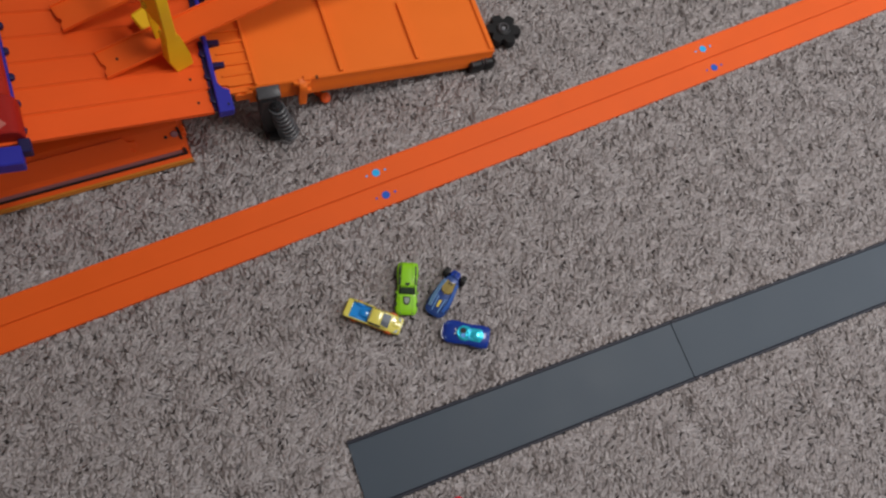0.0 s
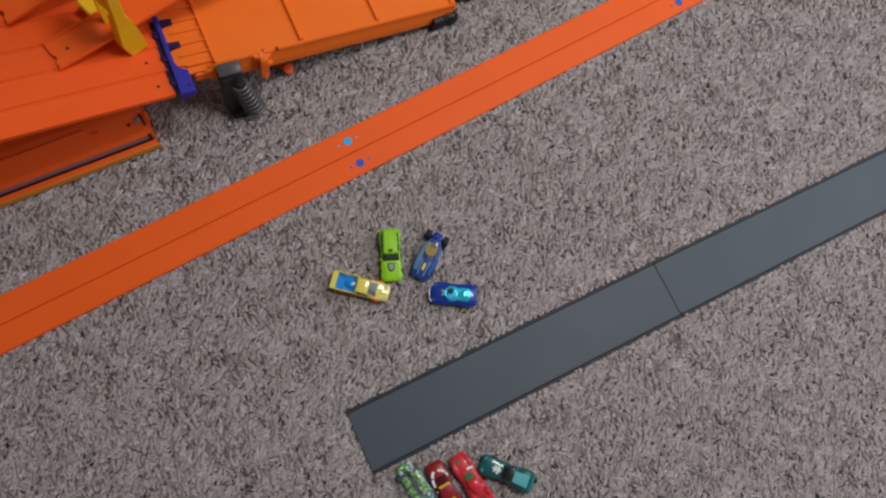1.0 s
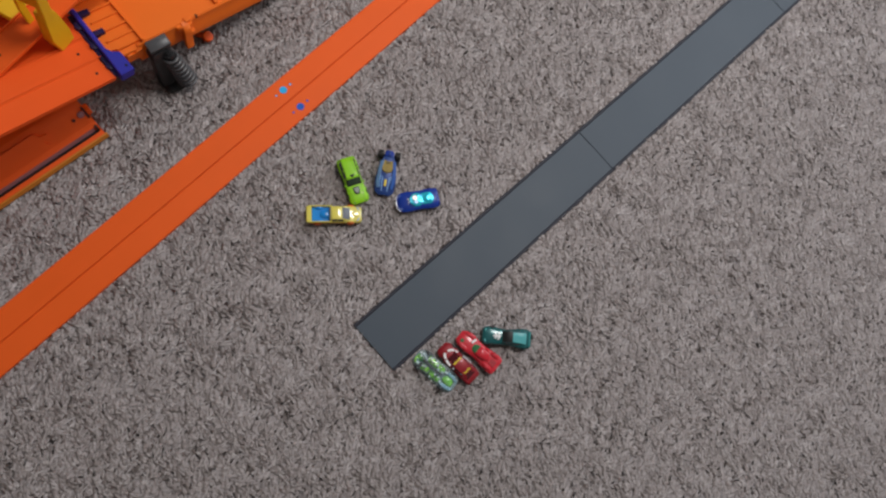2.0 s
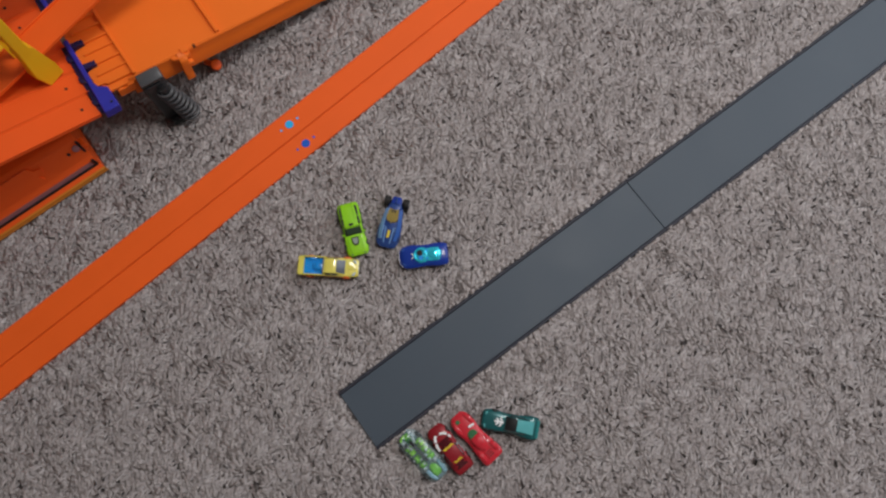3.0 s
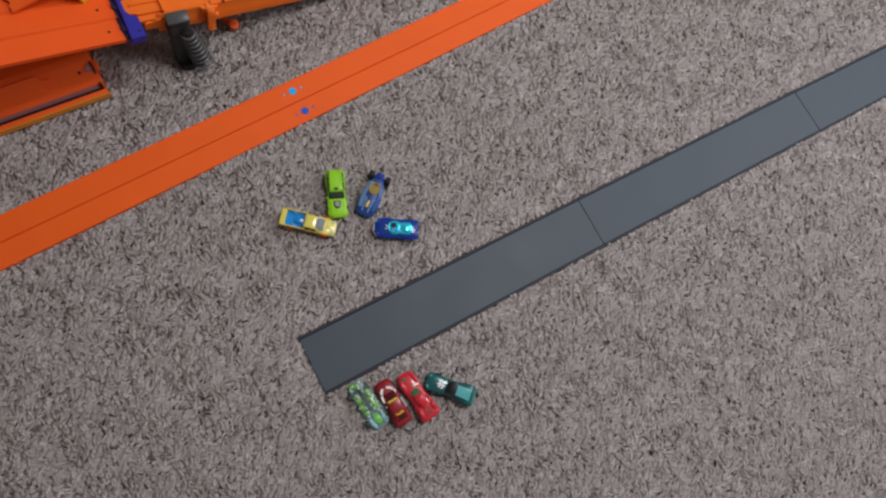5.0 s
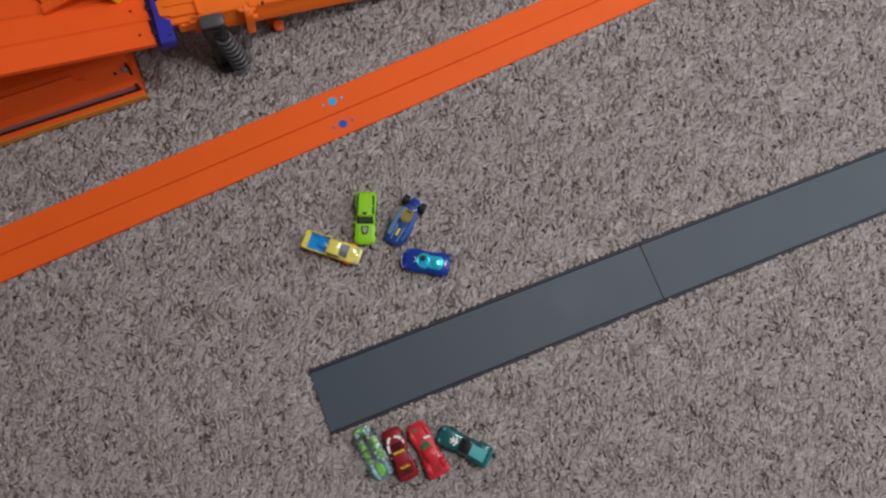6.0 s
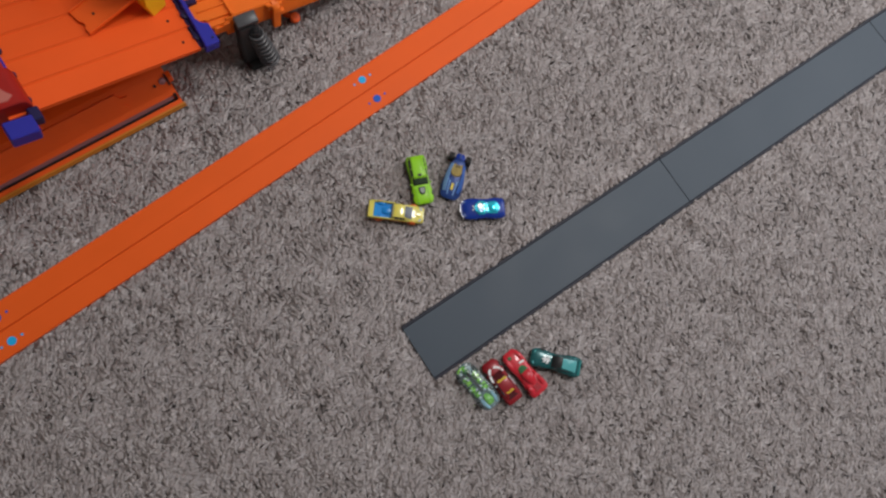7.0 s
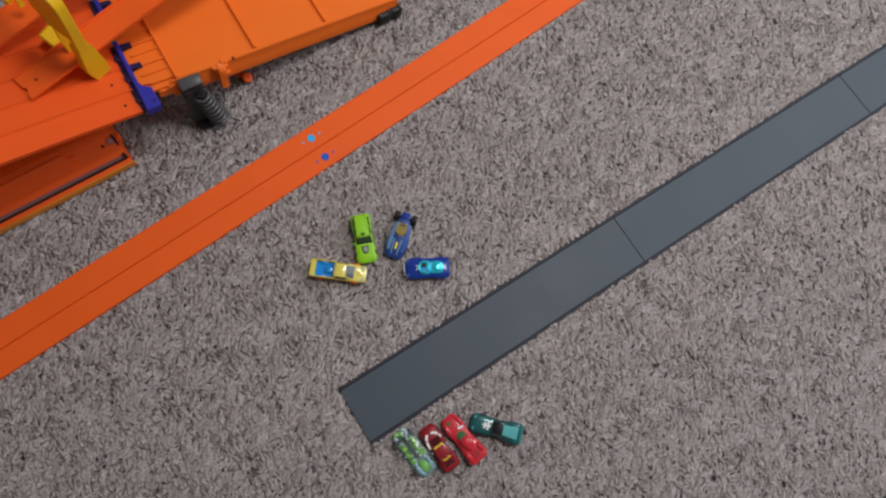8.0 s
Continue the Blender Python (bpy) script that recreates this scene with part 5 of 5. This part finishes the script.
def teal_car():
    g, L = car_at((0.1240, -0.1247), (0.1702, -0.1756), "dark teal die-cast toy car with black windscreen")
    chassis(g, L, 0.0122)
    body = part("body", hull([(-0.500 * L, 0.0100, 0.0050, 0.0108, 0.0090, 0.0096, 0.0110, 0.0003), (-0.46 * L, 0.0124, 0.0042, 0.0134, 0.0095, 0.0114, 0.0124, 0.0004), (-0.32 * L, 0.0130, 0.0038, 0.0140, 0.0095, 0.0112, 0.0126, 0.0006), (-0.06 * L, 0.0104, 0.0036, 0.0112, 0.0092, 0.0096, 0.0118, 0.0008), (0.08 * L, 0.0102, 0.0036, 0.0110, 0.0090, 0.0094, 0.0114, 0.0010), (0.30 * L, 0.0118, 0.0036, 0.0128, 0.0086, 0.0104, 0.0108, 0.0010), (0.44 * L, 0.0112, 0.0038, 0.0121, 0.0078, 0.0096, 0.0096, 0.0008), (0.500 * L, 0.0084, 0.0046, 0.0091, 0.0066, 0.0070, 0.0080, 0.0004)]), TEAL, g)
    cab = part("cabin", hull([(-0.42 * L, 0.0096, 0.0112, 0.0094, 0.0116, 0.0078, 0.0124, 0.0003), (-0.28 * L, 0.0098, 0.0112, 0.0096, 0.0122, 0.0078, 0.0150, 0.0006), (-0.10 * L, 0.0100, 0.0112, 0.0098, 0.0124, 0.0080, 0.0168, 0.0008), (0.0, 0.0100, 0.0110, 0.0098, 0.0122, 0.0078, 0.0158, 0.0008), (0.10 * L, 0.0096, 0.0106, 0.0094, 0.0112, 0.0078, 0.0122, 0.0008)], 3), TEAL, body)
    part("windscreen", hull([(-0.105 * L, 0.0078, 0.0130, 0.0078, 0.0150, 0.0078, 0.0171, 0.0008), (0.0, 0.0078, 0.0120, 0.0078, 0.0140, 0.0076, 0.0162, 0.0008), (0.090 * L, 0.0080, 0.0106, 0.0080, 0.0116, 0.0078, 0.0129, 0.0008)], 2), BLACK, cab, "black windscreen")
    part("rear_window", hull([(-0.405 * L, 0.0082, 0.0118, 0.0082, 0.0122, 0.0078, 0.0131, 0.0004), (-0.27 * L, 0.0076, 0.0120, 0.0076, 0.0138, 0.0070, 0.0155, 0.0006), (-0.112 * L, 0.0068, 0.0130, 0.0068, 0.0150, 0.0064, 0.0171, 0.0008)], 2), TEAL_LIGHT, cab, "pale teal rear window")
    for s in (1, -1):
        part("hood_mark", sweep([(0.160 * L, s * 0.0012, 0.0126), (0.185 * L, s * 0.0052, 0.0124)], 0.0012, 0.0007, (1, 0, 0)), WHITE_INK, body, "white printed mark")
        part("hood_mark", sweep([(0.215 * L, s * 0.0010, 0.0125), (0.250 * L, s * 0.0040, 0.0122)], 0.0013, 0.0007, (1, 0, 0)), WHITE_INK, body, "white printed mark")
        part("headlight", extrude([(0.42 * L, s * 0.0100), (0.46 * L, s * 0.0086), (0.46 * L, s * 0.0050), (0.43 * L, s * 0.0060)], 0.0080, 0.0104, "z", 0.0003), TEAL_LIGHT, body)
        part("side_window", sweep([(-0.26 * L, s * 0.0090, 0.0136), (0.02 * L, s * 0.0090, 0.0142)], 0.0012, 0.0005, (0, -s * 0.3, 1)), BLACK, cab, "black side window")
    part("hood_mark", sweep([(0.125 * L, 0, 0.0129), (0.285 * L, 0, 0.0121)], 0.0011, 0.0007, (0, 1, 0)), WHITE_INK, body, "white printed mark")
    part("tail_edge", box(-0.500 * L, -0.450 * L, -0.0108, 0.0108, 0.0112, 0.0136, 0.0006), TEAL_MID, body, "paler teal tail edge")
    four_wheels(g, L, 0.0130, 0.0054, GREY_RIMW)


for build in (lime_car, yellow_car, racer_car, blue_car, clear_car, maroon_car, red_car, teal_car):
    build()


# ---- carpet pile ----
def carpet_pile():
    """Upright twisted yarn ends in tufts: every strand leans out from its tuft, and the tuft leans with the nap."""
    rng = np.random.default_rng(7)
    hull_line = np.array([(-0.60, 0.10), (-0.52, -0.04), (0.42, -0.82), (0.54, -0.79), (1.28, -0.19), (1.28, 0.10), (1.12, 0.42), (-0.08, 0.86), (-0.34, 0.83)])
    step = 0.0025
    gx, gy = np.meshgrid(np.arange(-0.62, 1.30, step), np.arange(-0.84, 0.88, step))
    gx = gx + (np.arange(gx.shape[0]) % 2)[:, None] * step / 2
    x, y = gx.ravel() + rng.uniform(-0.45, 0.45, gx.size) * step, gy.ravel() + rng.uniform(-0.45, 0.45, gx.size) * step
    keep = np.ones(x.size, bool)
    for (ax, ay), (bx, by) in zip(hull_line, np.roll(hull_line, -1, 0)):
        keep &= (bx - ax) * (y - ay) - (by - ay) * (x - ax) > 0
    keep &= ~((x < -0.10) & (y > 0.45) & (y < 0.62))
    x, y = x[keep], y[keep]
    n = x.size
    # how far outside the strips and the tray a strand stands
    out = np.minimum(np.abs(y - strip_y(x)) - 0.0335, np.maximum(np.abs(y + 0.0380) - 0.0425, -0.006 - x))
    out = np.minimum(out, np.maximum(np.abs(y - 0.526) - 0.1055, x + 0.081))
    low, brim = out < 0.0006, (out >= 0.0006) & (out < 0.0045) & (x > 0.0)

    # every strand belongs to the nearest tuft of a jittered grid
    cs = 0.0080
    nx, ny = int(2.0 / cs), int(1.8 / cs)
    tx = (np.arange(nx)[None, :] + 0.5 + rng.uniform(-0.40, 0.40, (ny, nx)) + 0.5 * (np.arange(ny) % 2)[:, None]) * cs - 0.66
    ty = (np.arange(ny)[:, None] + 0.5 + rng.uniform(-0.40, 0.40, (ny, nx))) * cs - 0.88
    ix, iy = ((x + 0.66) / cs).astype(int), ((y + 0.88) / cs).astype(int)
    best, cell = np.full(n, 9.0), np.zeros(n, int)
    for oy in (-1, 0, 1):
        for ox in (-2, -1, 0, 1):
            cx_, cy_ = np.clip(ix + ox, 0, nx - 1), np.clip(iy + oy, 0, ny - 1)
            d2 = (tx[cy_, cx_] - x) ** 2 + (ty[cy_, cx_] - y) ** 2
            better = d2 < best
            best[better], cell[better] = d2[better], (cy_ * nx + cx_)[better]
    m = nx * ny
    cxs, cys = tx.ravel(), ty.ravel()

    def field(short, long_, waves):
        total = np.zeros(m)
        for _ in range(waves):
            k, th, ph = 2 * math.pi / rng.uniform(short, long_), rng.uniform(0, 2 * math.pi), rng.uniform(0, 2 * math.pi)
            total += np.sin(k * (cxs * math.cos(th) + cys * math.sin(th)) + ph)
        return total / math.sqrt(waves / 2)
    nap = 0.9 + 0.32 * field(0.03, 0.09, 14) + rng.normal(0, 0.62, m)
    ang = nap[cell] + rng.normal(0, 0.38, n)
    lean = rng.uniform(0.0045, 0.0120, n)
    dx = np.cos(ang) * lean + 0.55 * (x - cxs[cell])
    dy = np.sin(ang) * lean + 0.55 * (y - cys[cell])
    stray = (rng.random(n) < 0.18) & (out > 0.014)
    near = np.where(brim, 0.35, np.where(stray, 1.7, 1.0))
    dx, dy = dx * near, dy * near
    x, y = x + 0.22 * (cxs[cell] - x), y + 0.22 * (cys[cell] - y)
    high = np.clip(-0.0012 + 0.0005 * rng.normal(0, 1, m), -0.0030, 0.0004)
    high = np.where(rng.random(m) < 0.02, high - 0.0012, high)[cell]
    shade = np.clip(0.5 + 0.17 * rng.normal(0, 1, m) + 0.04 * field(0.02, 0.05, 10), 0.02, 0.98)[cell]
    edge = np.sqrt(best) / cs
    top = np.clip(high - 0.0010 * edge ** 2 + rng.normal(0, 0.0003, n), -0.0055, 0.0012)
    top = np.where(brim, rng.uniform(-0.0014, 0.0022, n), np.where(low, rng.uniform(-0.0058, -0.0042, n), top))
    top = np.where(stray & ~low & ~brim, top + 0.0009, top)
    shade = np.where(stray, np.minimum(shade + 0.22, 0.98), shade)
    base = -0.0062
    rad = rng.uniform(0.0021, 0.0034, n) * np.where(stray, 0.60, 1.0)
    spin = rng.uniform(0, 2 * math.pi, n)
    rings_ = []
    for f, h, k in ((0.0, 0.0, 1.0), (0.32, 0.92, 1.0)):
        cx, cy, cz = x + dx * f, y + dy * f, base + (top - base) * h
        for j in range(3):
            a = 2 * math.pi * j / 3 + spin
            rings_.append(np.stack((cx + np.cos(a) * rad * k, cy + np.sin(a) * rad * k, cz + np.sin(a * 2 + spin) * 0.0004 * f), 1))
    rings_.append(np.stack((x + dx, y + dy, top), 1))
    v = np.stack(rings_, 1).reshape(-1, 3)  # seven corners a strand
    quads = np.array([(j, (j + 1) % 3, 3 + (j + 1) % 3, 3 + j) for j in range(3)])
    tris = np.array([(3 + j, 3 + (j + 1) % 3, 6) for j in range(3)])
    off = (np.arange(n) * 7)[:, None]
    loops = np.concatenate((quads.ravel()[None, :] + off, tris.ravel()[None, :] + off), 1).ravel()
    sizes = np.tile(np.array([4] * 3 + [3] * 3), n)
    starts = np.concatenate(([0], np.cumsum(sizes)[:-1]))
    me = bpy.data.meshes.new("carpet_pile")
    me.vertices.add(len(v)), me.loops.add(len(loops)), me.polygons.add(len(sizes))
    me.vertices.foreach_set("co", v.astype(np.float32).ravel())
    me.loops.foreach_set("vertex_index", loops.astype(np.int32))
    me.polygons.foreach_set("loop_start", starts.astype(np.int32))
    me.polygons.foreach_set("use_smooth", np.ones(len(sizes), bool))
    me.update(calc_edges=True)
    dye = me.attributes.new("tuft_dye", "FLOAT", "POINT")
    dye.data.foreach_set("value", np.repeat(shade, 7).astype(np.float32))
    me.materials.append(YARN)
    tagged(new("carpet_pile", me), "taupe twisted-yarn carpet pile", "carpet", kind="stuff")


carpet_pile()
